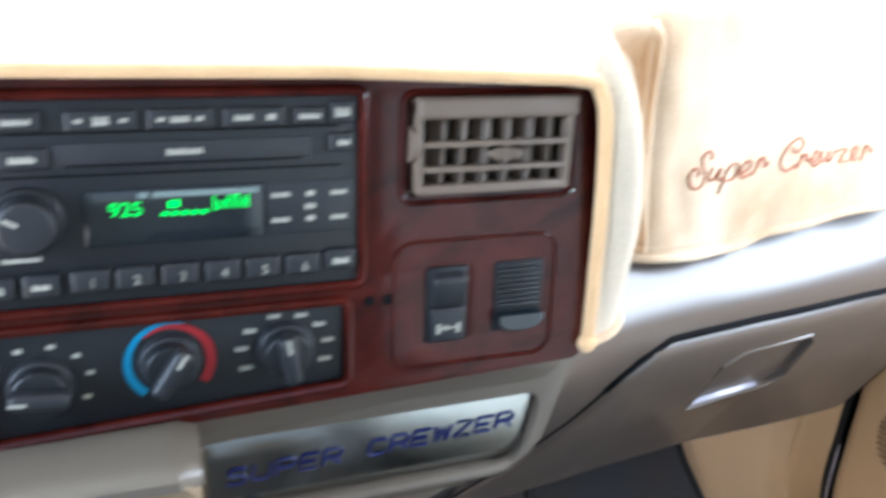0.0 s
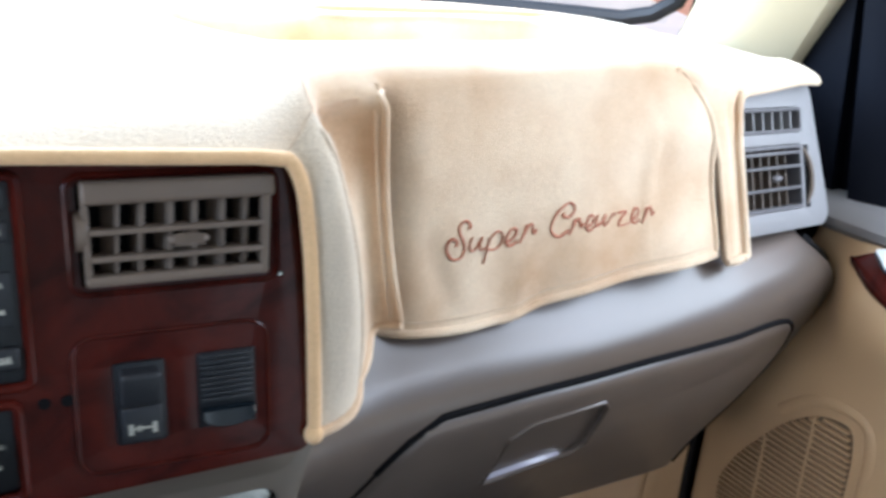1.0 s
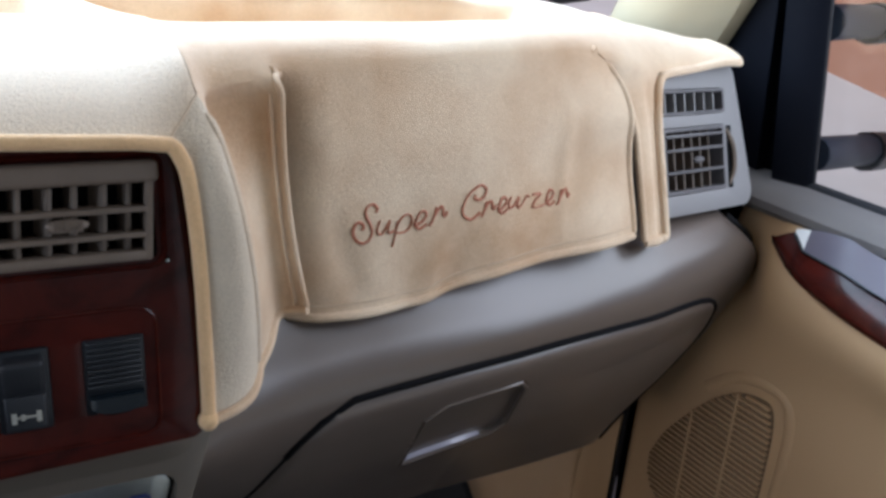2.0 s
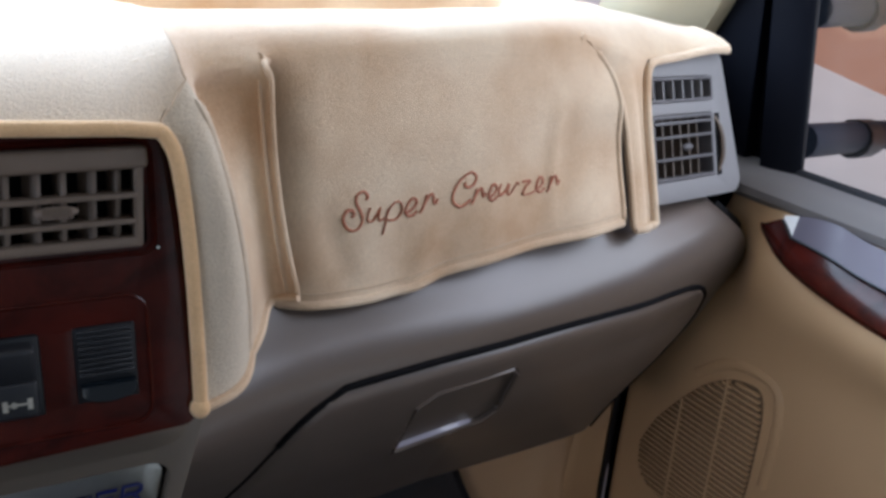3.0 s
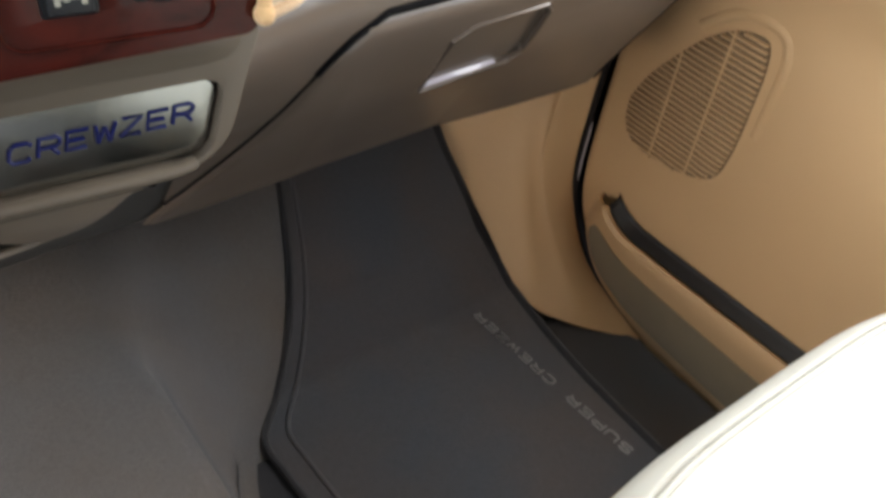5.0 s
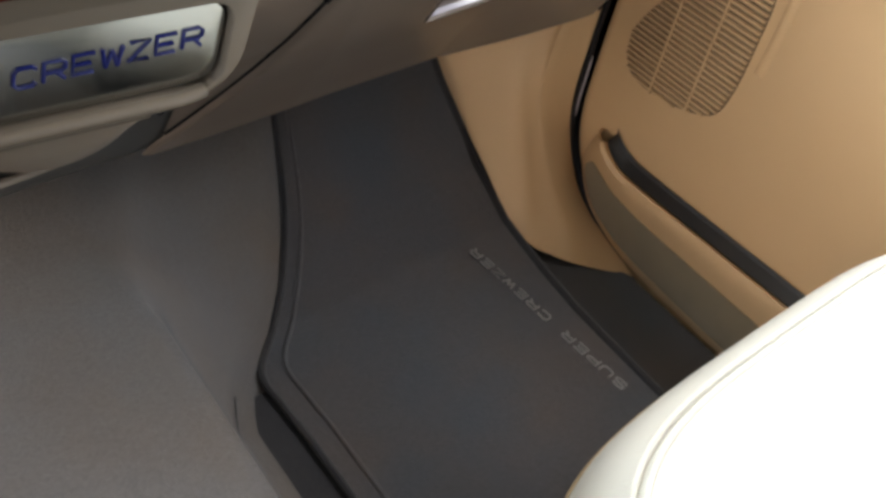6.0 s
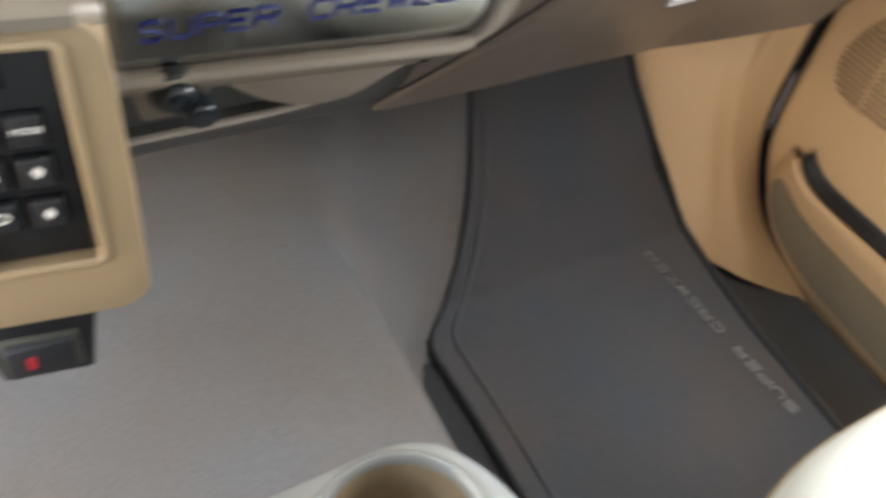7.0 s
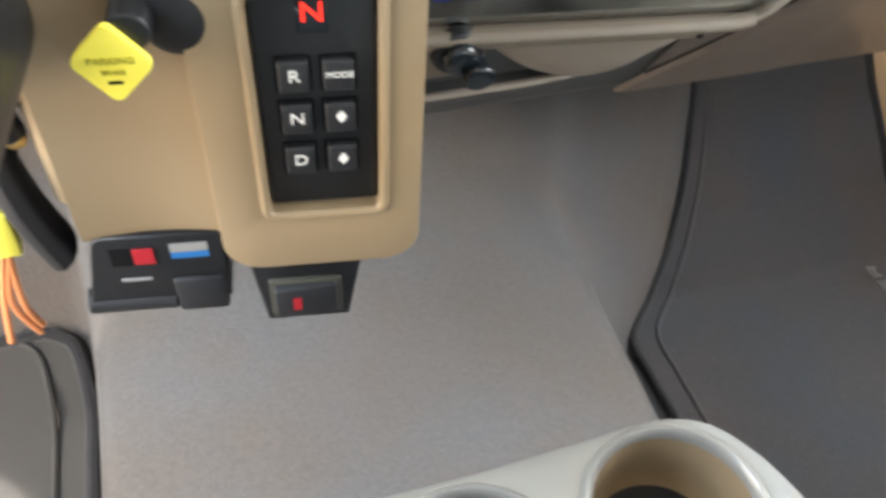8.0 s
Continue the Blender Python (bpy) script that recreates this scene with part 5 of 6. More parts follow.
def side_columns():
    """Cloth down the passenger side of the centre stack, with a standing fold, and the top above it."""
    xs = spread(0.208, 0.228, 8) + spread(0.228, SLIT_X, 14)[1:]
    cols = []
    for k, x0 in enumerate(xs):
        low = []
        for j in range(40, 0, -1):
            s = j / 40
            hem = Vector((lerp_table(s, [(0, 0.208), (0.1, 0.2135), (0.3, 0.2185), (1, 0.217)]), lerp_table(s, [(0, -0.032), (0.2, -0.036), (1, -0.043)]), 0.797 - 0.182 * s))
            fold = Vector((0.228 + 0.037 * s ** 0.58, -0.018 + 0.014 * s - 0.021 * math.sin(math.pi * s), 0.818 - 0.197 * s))
            slit = Vector((SLIT_X + 0.023 * s * s, cover_front(SLIT_X)[0] + 0.016 * s, 0.8178 - 0.180 * s))
            if k <= 8:
                t = k / 8
                p = hem.lerp(fold, t)
                puff = math.sin(math.pi * t) * min(1, s / 0.12)
                p.y -= 0.011 * puff
                p.x += 0.005 * puff
            else:
                t = (k - 8) / 14
                sag = min(1, s / 0.06)
                valley = fold + Vector((0.007 + 0.006 * s, 0.050 * (1 - 0.72 * s), -0.004 + 0.010 * s))
                rise = fold.lerp(slit, 0.70) + Vector((0, 0.014, 0))
                p = fold.lerp(slit, t).lerp(curve_through([fold, valley, rise, slit + Vector((0.003, -0.012, 0))], 14)[k - 8], sag)
            low.append(p)
        cols.append(low + soften(curve_through([(x0, y, z) for y, z in cover_line(x0)], 44), 1, 6))
    return relax(cols, 2, lambda i, j: i == 8 and j < 37)


def strip_columns():
    """Doubled strip beside the end outlet, hanging from the cover top."""
    cols = []
    for k in range(17):
        t = k / 16
        x0 = 0.612 + 0.1135 * t
        y0, z0 = cover_front(x0)
        low = []
        for j in range(36, 0, -1):
            s = j / 36
            z = z0 + (0.6175 - z0) * s
            xl = smooth_table(z, [(0.61, 0.681), (0.66, 0.682), (0.712, 0.682), (0.735, 0.679), (0.755, 0.671), (0.77, 0.658), (0.785, 0.641), (0.806, 0.611)], 0.004)
            x = xl + (0.7120 + 0.012 * max(0, 1 - s / 0.25) + 0.003 * (1 - s) - xl) * t
            on = 0.111 + (x - 0.84) * 0.14 + (z - 0.69) * 0.325 - 0.010
            w = min(1, s / 0.22)
            low.append(Vector((x, y0 + (on - y0) * w * w * (3 - 2 * w) - w * (0.003 * math.sin(math.pi * t) + 0.002 - 0.0035 * math.exp(-((t - 0.70) / 0.07) ** 2)), z)))
        cols.append(low + soften(curve_through([(x0, y, z) for y, z in cover_line(x0)], 44), 1, 6))
    return relax(cols, 4, lambda i, j: False)


def cover_top():
    side = side_columns()
    wide = [soften(r, 1, 6) for r in cover_rows([-0.93 + 0.04 * i for i in range(28)] + [0.17, 0.18, 0.19, 0.2])]
    part("stack_top_cloth", sheet(wide + [c[40:] for c in side[:9]], 0.005, (0.3, -1.2, 2.2)), COVER_TOP, COVERING, "pale ribbed cloth over the stack")
    # The driver-facing fold takes the colour that holds its cool window light.
    part("stack_side_cloth", sheet([c[:41] for c in side[:9]], 0.005, (0.3, -1.2, 2.2)), COVER_SIDE, COVERING, "standing fold beside the stack, cool side light in its colour")
    edge = [p + Vector((0.0005, 0.0005, 0)) for p in side[-1][:40]]
    edge += [edge[-1] + Vector(d) for d in ((0.0020, 0.004, 0.0015), (0.0045, 0.009, -0.001), (0.006, 0.014, -0.006))]
    part("binding", tube(edge, 0.0026, 8, taper=True), COVER, COVERING, "rolled slit edge")
    part("binding", tube([c[0] + Vector((0, -0.001, 0)) for c in side], 0.0036, 8), COVER, COVERING, "rolled lower edge")
    part("fold_ridge", tube([p + Vector((-0.002, -0.0028, 0)) for p in side[8][1:39]], 0.0028, 8, taper=True), COVER_TOP, COVERING, "pale raised fold edge")
    part("welt", tube([p + Vector((0, -0.0012, 0)) for p in side[-3][1:38]], 0.0019, 8, taper=True), COVER, COVERING, "second sewn welt beside the slit")
    flap = [c[:36] + soften(c[36:], 1, 6) for c in cover_rows(spread(FLAP_X, 0.612, 60), True)]
    for i in range(40, len(flap[0])):
        flap[0][i] = side[-1][i]
    strip = strip_columns()
    strip[0] = strip[0][:36] + flap[-1][40:]
    rest = [soften(r, 1, 6) for r in cover_rows(spread(0.7255, 0.858, 18))]
    rest[0] = strip[-1][36:]
    top = relax([c[40:] for c in side[10:]] + [c[40:] for c in flap[1:]] + [c[36:] for c in strip[1:]] + rest[1:], 8, lambda i, j: j < 1 or 20 < j < 36)
    na, nb = len(side) - 10, len(flap) - 1
    for k in range(na):
        side[10 + k][40:] = top[k]
    flap[0][40:] = top[na - 1]
    for k in range(nb):
        flap[k + 1][40:] = top[na + k]
    strip[0][36:] = top[na + nb - 1]
    for k in range(16):
        strip[k + 1][36:] = top[na + nb + k]
    rest = top[na + nb + 15:]
    part("top_cloth", sheet(side[8:], 0.005, (0.3, -1.2, 2.2)), COVER, COVERING, "tan cloth from the top down the stack side")
    part("front_flap", sheet(flap, 0.005, (0.3, -1.2, 2.2)), COVER, COVERING, "tan cloth flap over the passenger dash")
    part("top_cloth", sheet(rest, 0.005, (0.3, -1.2, 2.2)), COVER, COVERING, "tan cloth top over the end outlet")
    part("side_strip", sheet(strip, 0.005, (0.3, -1.2, 2.2)), COVER, COVERING, "narrow doubled cloth strip beside the outlet")
    part("binding", tube([p + Vector((0, -0.001, 0)) for p in strip[0][:31]], 0.0036, 8, taper=True), COVER, COVERING, "rolled strip edge")
    part("binding", tube([c[0] + Vector((0, -0.002, 0)) for c in strip], 0.0042, 8), COVER, COVERING, "rolled strip end")
    rows = []
    for k in range(41):
        z = 0.806 + (0.630 - 0.806) * k / 40
        xr = smooth_table(z, FLAP_RIGHT, 0.004)
        zl = cover_front(0.612)[1] + (flap_bottom(0.612) - cover_front(0.612)[1]) * k / 40
        row = []
        for i in range(15):
            x = 0.612 + (max(xr, 0.6125) - 0.612) * i / 14
            zz = zl + (z - zl) * i / 14
            row.append(Vector((x, flap_y(x, zz), zz)))
        rows.append(row)
    part("front_flap", sheet(rows, 0.005, (0.3, -1.2, 2.2)), COVER, COVERING, "tan cloth flap edge")
    part("binding", tube([r[-1] + Vector((0.0005, 0.001, 0)) for r in rows[4:]], 0.0034, 8, taper=True), COVER, COVERING, "rolled flap edge")
    low = [r[0] for r in flap] + list(rows[-1])[1:]
    part("binding", tube([p + Vector((0, 0.001, 0)) for p in low], 0.0042, 8), COVER, COVERING, "rolled flap hem")
    part("stitch_line", tube([Vector((p.x, flap_y(p.x, p.z + 0.010) - 0.0004, p.z + 0.010)) for p in low], 0.0006, 5), SEAM, COVERING, "sewn seam")
    part("binding", tube([p + Vector((0.001, 0.001, 0)) for p in flap[0][:41]], 0.0026, 8), COVER, COVERING, "rolled slit edge")
    # bound hem over the stack and over the end panel
    hem = [Vector((x, cover_front(x)[0] - 0.001, cover_front(x)[1] - 0.003)) for x in [-0.93 + 1.138 * i / 60 for i in range(61)]]
    down = curve_through([hem[-1], (0.2125, -0.034, 0.787), (0.2165, -0.036, 0.770), (0.2190, -0.038, 0.72), (0.2185, -0.0405, 0.66), (0.2170, -0.043, 0.617)], 34)
    part("binding", tube(hem + down[1:], 0.0046, 10), HEM, COVERING, "rolled tan edge binding")
    part("binding", ball(0.0064, Matrix.Translation((0.2165, -0.0435, 0.6155)), (1, 1, 1.1)), HEM, COVERING)
    end = [p + Vector((0.001, -0.002, 0)) for p in strip[-1][:37]] + [r[0] + Vector((0, -0.001, -0.002)) for r in rest[1:]]
    part("binding", tube(soften(end, 1, 8), 0.0044, 10), COVER, COVERING, "rolled tan edge binding")
    part("binding", tube(rest[-1], 0.004, 8), COVER, COVERING, "rolled tan edge binding")
    part("seam", tube([c[40] + Vector((0, -0.0003, 0.0003)) for c in side[:9]] + [p for p in side[8][41:50]], 0.0006, 6), SEAM, COVERING, "sewn seam")
    ridge = [(x, 0.316, smooth_table(x, CREST, 0.02) - 0.0005) for x in [0.36 + 0.02 * i for i in range(15)]]
    part("binding", tube(ridge, 0.0036, 8, taper=True), HEM, COVERING, "rolled rear hem")


cover_top()

# flowing embroidered script: pen strokes of each letter, in centimetres on the cloth
SCRIPT_S = [[(1.89, 2.31), (2.04, 2.58), (1.67, 3.01), (1.25, 2.96), (1.02, 2.64), (1.08, 2.11), (1.43, 1.46), (1.66, 0.79), (1.51, 0.22), (1.11, -0.09), (0.61, 0.0), (0.24, 0.37), (0.0, 0.99), (0.11, 1.53), (0.44, 1.74), (0.80, 1.54), (0.91, 1.21), (0.71, 1.06)]]
SCRIPT_U = [[(0.20, 1.57), (0.02, 1.09), (0.0, 0.62), (0.22, 0.37), (0.52, 0.46), (0.85, 0.92), (1.15, 1.38), (1.01, 0.73), (1.08, 0.32), (1.22, 0.29), (1.54, 0.40)]]
SCRIPT_P = [[(0.47, 1.14), (0.30, 0.34), (0.19, -0.36), (0.03, -0.97)], [(0.31, 0.42), (0.58, 1.11), (1.06, 1.53), (1.51, 1.51), (1.76, 1.05), (1.63, 0.42), (1.19, 0.07), (0.67, 0.10), (0.36, 0.23)]]
SCRIPT_E = [[(0.0, 0.39), (0.65, 0.63), (1.05, 1.08), (0.91, 1.49), (0.50, 1.49), (0.20, 1.02), (0.03, 0.55), (0.38, 0.12), (0.75, 0.12), (1.16, 0.39)]]
SCRIPT_R = [[(0.0, 0.15), (0.34, 0.75), (0.60, 1.66)], [(0.40, 0.86), (0.81, 1.43), (1.12, 1.62), (1.28, 1.37), (1.32, 0.91), (1.52, 0.75), (1.72, 1.09)]]
SCRIPT_C = [[(1.27, 2.08), (1.17, 1.78), (1.74, 1.59), (2.22, 1.94), (2.32, 2.43), (1.84, 2.81), (1.35, 2.70), (0.65, 2.26), (0.17, 1.54), (0.0, 0.85), (0.27, 0.33), (0.86, 0.02), (1.32, 0.20), (1.80, 0.49)]]
SCRIPT_W = [[(0.27, 1.26), (0.0, 0.67), (0.12, 0.31), (0.71, 0.58), (1.19, 1.09), (0.93, 0.47), (1.11, 0.14), (1.59, 0.44), (2.15, 0.99), (2.39, 0.82)]]
SCRIPT_Z = [[(0.03, 0.93), (1.04, 0.84), (0.40, 0.44), (0.0, -0.11), (0.78, -0.25), (1.60, -0.13)]]


def embroidery():
    words = [(SCRIPT_S, 0.3573, 0.0, 1.0), (SCRIPT_U, 0.3785, 0.0, 1.0), (SCRIPT_P, 0.3930, 0.0, 1.0), (SCRIPT_E, 0.4137, 0.0, 1.0), (SCRIPT_R, 0.4279, 0.0, 1.0),
             (SCRIPT_C, 0.4596, 0.0, 1.0), (SCRIPT_R, 0.4787, -0.06, 0.84), (SCRIPT_E, 0.4958, -0.02, 0.9), (SCRIPT_W, 0.5080, 0.0, 1.0), (SCRIPT_Z, 0.5361, 0.0, 1.0),
             (SCRIPT_E, 0.5528, -0.41, 0.88), (SCRIPT_R, 0.5656, -0.58, 0.88)]
    for strokes, x0, drop, size in words:
        for st in strokes:
            line = []
            for p in curve_through([(q[0], q[1], 0) for q in st], len(st) * 5):
                x, z = x0 + 0.01 * size * p.x, 0.679 + 0.01 * (drop + size * p.y)
                line.append((x, flap_y(x, z) - 0.0004, z))
            part("embroidered_stroke", tube(line, 0.0013, 6, flat=0.6), THREAD, COVERING, "red-brown embroidered stroke")


embroidery()


# ---- ash tray drawer, lighter under the ledge ----
def under_ledge():
    ob = thing("ashtray", (0.085, 0.03, 0.47), "closed taupe ashtray with a bowed front under the ledge", "ashtray")
    rows = []
    for i in range(25):
        t = i / 24
        x = 0.022 + 0.135 * t
        bow = math.sin(math.pi * t) ** 0.6
        y0 = 0.022 - 0.010 * bow - 0.087 * (x - 0.08)
        h = 0.034 * bow
        rows.append([Vector((x, y0 + 0.012, 0.508 - 0.06 * (x - 0.02))), Vector((x, y0 - 0.004, 0.506 - 0.06 * (x - 0.02))), Vector((x, y0 - 0.006, 0.498 - 0.06 * (x - 0.02))), Vector((x, y0, 0.490 - h * 0.55 - 0.06 * (x - 0.02))), Vector((x, y0 + 0.016, 0.482 - h - 0.06 * (x - 0.02))), Vector((x, y0 + 0.05, 0.482 - h - 0.06 * (x - 0.02)))])
    part("front", sheet(rows, 0.003), ASHTAN, ob)
    part("end_gap", slab(0.150, 0.156, -0.005, 0.02, 0.486, 0.496, bevel=0.002), DARKGAP, ob)
    # tray shelf plate behind
    part("under_shelf", slab(-0.06, 0.10, 0.02, 0.10, 0.431, 0.437, Matrix.Translation((0, 0.02, 0)), 0.002), TRAYGREY, DASH, "dark grey under tray")
    rim = curve_through([(-0.060, 0.039, 0.4345), (0.0, 0.039, 0.4340), (0.06, 0.039, 0.4345), (0.098, 0.040, 0.437), (0.112, 0.048, 0.441)], 24)
    part("tray_rim", tube(rim, 0.0030, 8, taper=True), ASHTAN, DASH, "pale rounded tray rim")
    part("tray_wall", slab(-0.06, 0.12, 0.050, 0.10, 0.437, 0.50), TRAYGREY, DASH)
    ob = thing("lighter", (-0.003, -0.01, 0.51), "pair of black push knobs under the ledge", "knob")
    k1 = Matrix.Translation((-0.007, 0.006, 0.498)) @ Matrix.Rotation(radians(100), 4, "X")
    part("socket_ring", disc(0.0165, 0.0160, 0.008, k1, 32, 0.002), BLACK, ob)
    part("knob", disc(0.0120, 0.0110, 0.015, k1, 32, 0.004), GLOSSBLACK, ob)
    k2 = Matrix.Translation((0.004, 0.000, 0.4875)) @ Matrix.Rotation(radians(105), 4, "X")
    part("knob", disc(0.0085, 0.0108, 0.013, k2, 32, 0.003), GLOSSBLACK, ob)
    part("bracket", slab(-0.029, 0.013, 0.004, 0.03, 0.476, 0.499, bevel=0.004), LEDGE, ob)


under_ledge()


# ---- shift selector pod ----
def build_pod():
    tray = round_rect(-0.0315, 0.0290, -0.0640, 0.0725, 0.004)
    part("selector_pod", pane(round_rect(-0.0600, 0.0510, -0.1085, 0.087, 0.021), [tray], 0.07, at_uv(POD, 0, 0, 0.004), 0.009), TAUPE, DASH, "taupe rounded selector pod")
    part("pod_rim", tube([POD @ Vector((*p, 0.0035)) for p in round_rect(-0.0335, 0.0310, -0.066, 0.0745, 0.006)], 0.0028, 8, True), TAUPE, DASH)
    rows = []
    for i in range(25):
        u = -0.137 + 0.193 * i / 24
        e = ease((u - 0.040) / 0.014)
        back = 0.016 * (1 - ease((u + 0.075) / 0.02))
        rows.append([POD @ Vector((u - 0.004 * e, v - 0.006 * e, w - 0.010 * e - back * q)) for v, w, q in ((0.0825, 0.0060, 1), (0.0880, 0.0052, 1), (0.0918, 0.000, 1), (0.0932, -0.009, 0.8), (0.0925, -0.022, 0.5), (0.0905, -0.038, 0.2), (0.086, -0.060, 0))])
    # LEDGE instead of TAUPE puts the shade on the pod's top into colour.
    part("pod_shoulder", sheet(rows, 0.003), LEDGE, DASH, "taupe pod shoulder with its shade in the colour")
    ob = thing("gear_selector", POD @ Vector((0, 0.02, -0.02)), "black push-button gear selector with six square keys and a lit letter", "gear selector")
    part("face_plate", slab(-0.0302, 0.0280, -0.0612, 0.0710, -0.02, -0.001, POD, 0.002), BLACK, ob)
    part("display", slab(-0.0085, 0.0055, 0.0500, 0.0700, -0.001, 0.0006, POD, 0.0006, 1), GLOSSBLACK, ob)
    part("lit_letter", text_mesh("N", 0.0150, at_uv(POD, -0.0015, 0.0612, 0.0007)), REDLIT, ob, "lit red letter", smooth=False)
    rows = ((("R", "MODE"), 0.0276), (("N", "up"), 0.0016), (("D", "down"), -0.0262))
    for names, v in rows:
        for u, sign in zip((-0.0124, 0.0093), names):
            b = part("key", slab(u - 0.0074, u + 0.0074, v - 0.0092, v + 0.0092, -0.002, 0.0042, POD, 0.0016, 3), BLACK_SOFT, ob)
            top = at_uv(POD, u + 0.0004, v + 0.001, 0.0043)
            if sign in "RND":
                part("key_letter", text_mesh(sign, 0.0098, top), WHITEPRINT, b, smooth=False)
            elif sign == "MODE":
                part("key_letter", text_mesh(sign, 0.0047, top), WHITEPRINT, b, smooth=False)
            else:
                d = 1 if sign == "up" else -1
                pts = [(0, 0.0042 * d), (0.0027, 0.0006 * d), (0.0006, -0.0034 * d), (-0.0006, -0.0034 * d), (-0.0027, 0.0006 * d)]
                part("key_arrow", pane(pts if d > 0 else pts[::-1], [], 0.0005, top), WHITEPRINT, b, smooth=False)
            part("key_well", slab(u - 0.0088, u + 0.0088, v - 0.0112, v + 0.0098, -0.0012, -0.0006, POD), DARKGAP, ob, smooth=False)
    # column cover panel on the driver side
    rows = []
    for i in range(17):
        t = i / 16
        u = -0.137 + 0.080 * t
        top = 0.083
        rows.append([POD @ Vector((u, v, -0.016 - 0.004 * math.cos(math.pi * (t - 0.5)) + w)) for v, w in ((-0.0890, -0.05), (-0.0900, 0.000), (-0.0875, 0.009), (-0.080, 0.0115), (0.0, 0.012), (top, 0.011))])
    part("column_panel", sheet(rows, 0.004), TAUPE, DASH, "taupe lower column panel")
    part("column_panel_side", tube([POD @ Vector((-0.137, -0.06 + 0.15 * k / 12, -0.020)) for k in range(13)], 0.010, 10), TAUPE, DASH)
    part("knee_panel", slab(-0.36, -0.12, -0.03, 0.10, -0.10, -0.05, POD, 0.012), BLACK, DASH, "dark knee panel")


build_pod()


def under_pod():
    ob = thing("brake_controller", POD @ Vector((-0.10, -0.10, -0.03)), "black trailer brake controller box with a red light and slide lever", "brake controller")
    m = at_uv(POD, 0, -0.006, -0.006)
    part("case", pane([(-0.1465, -0.140), (-0.0620, -0.138), (-0.0600, -0.0835), (-0.0640, -0.0795), (-0.1310, -0.0795), (-0.1345, -0.0835)], [], 0.07, m, 0.002), BLACK, ob)
    part("lower_roll", tube([m @ Vector((u, -0.1395, -0.006)) for u in (-0.1470, -0.128, -0.105, -0.0955)], 0.0085, 12), BLACK_SOFT, ob)
    part("thumb_slide", slab(-0.0945, -0.0640, -0.1470, -0.117, -0.01, 0.003, m, 0.003), BLACK_SOFT, ob)
    part("red_lens", slab(-0.1128, -0.1012, -0.1020, -0.0890, 0.0, 0.0012, m, 0.0004, 1), RED, ob, "red indicator lens", smooth=False)
    part("label_white", slab(-0.0918, -0.0705, -0.0938, -0.0868, 0.0, 0.0006, m), LABELGREY, ob, "pale maker label", smooth=False)
    part("label_blue", slab(-0.0918, -0.0705, -0.0990, -0.0942, 0.0, 0.0006, m), BLUEBAR, ob, "blue label stripe", smooth=False)
    part("lens_recess", slab(-0.1255, -0.1140, -0.1025, -0.0885, 0.0, 0.0008, m), DARKGAP, ob, smooth=False)
    part("gain_slot", slab(-0.1235, -0.1060, -0.1165, -0.1145, 0.0, 0.0008, m), LABELGREY, ob, smooth=False)
    ob = thing("rocker_switch_box", POD @ Vector((-0.015, -0.12, -0.03)), "tapered black switch box with a red dotted grey rocker", "switch")
    out = [(-0.0475, -0.103), (-0.0485, -0.113), (-0.0420, -0.1670), (0.0092, -0.1675), (0.0180, -0.114), (0.0180, -0.098)]
    part("case", pane(out[::-1], [], 0.04, at_uv(POD, 0, 0, -0.002), 0.002), BLACK, ob)
    part("rocker_frame", slab(-0.0385, 0.0050, -0.1590, -0.1265, -0.004, 0.001, POD, 0.001), OLIVEBLACK, ob)
    part("rocker", slab(-0.0360, 0.0020, -0.1560, -0.1295, -0.006, 0.004, POD @ Matrix.Rotation(radians(5), 4, "Y"), 0.002), BLACK_SOFT, ob)
    part("red_dot", slab(-0.0272, -0.0195, -0.1495, -0.1365, 0.004, 0.0062, POD, 0.001, 1), RED, ob, "red rocker mark")
    ob = thing("parking_brake_valve", POD @ Vector((-0.085, 0.055, -0.01)), "black push valve with a yellow diamond parking brake tag", "brake knob")
    kn = at_uv(POD, -0.0790, 0.0660, -0.022)
    part("stem", disc(0.0100, 0.0095, 0.040, kn, 32, 0.002), BLACK, ob)
    tag = at_uv(POD, -0.0880, 0.0535, 0.022) @ Matrix.Diagonal((0.86, 1.0, 1.0, 1.0)) @ Matrix.Rotation(radians(42), 4, "Z")
    t = part("tag", pane(round_rect(-0.0150, 0.0150, -0.0150, 0.0150, 0.0048), [], 0.0035, tag, 0.0012), YELLOW, ob, "yellow diamond shaped tag")
    flat = at_uv(POD, -0.0880, 0.0535, 0.0224)
    part("tag_word", text_mesh("PARKING", 0.0048, flat @ Matrix.Translation((0, 0.002, 0))), YELLOWDARK, t, smooth=False)
    part("tag_word", text_mesh("BRAKE", 0.0034, flat @ Matrix.Translation((0, -0.0040, 0))), YELLOWDARK, t, smooth=False)
    part("tag_slot", slab(-0.003, 0.003, -0.0098, -0.0084, 0, 0.0004, flat), DARKGAP, t, smooth=False)
    part("valve_boot", ball(0.0185, at_uv(POD, -0.0610, 0.0610, -0.004), (1, 1.15, 0.6)), RUBBER, ob, "dark rubber boot")


under_pod()


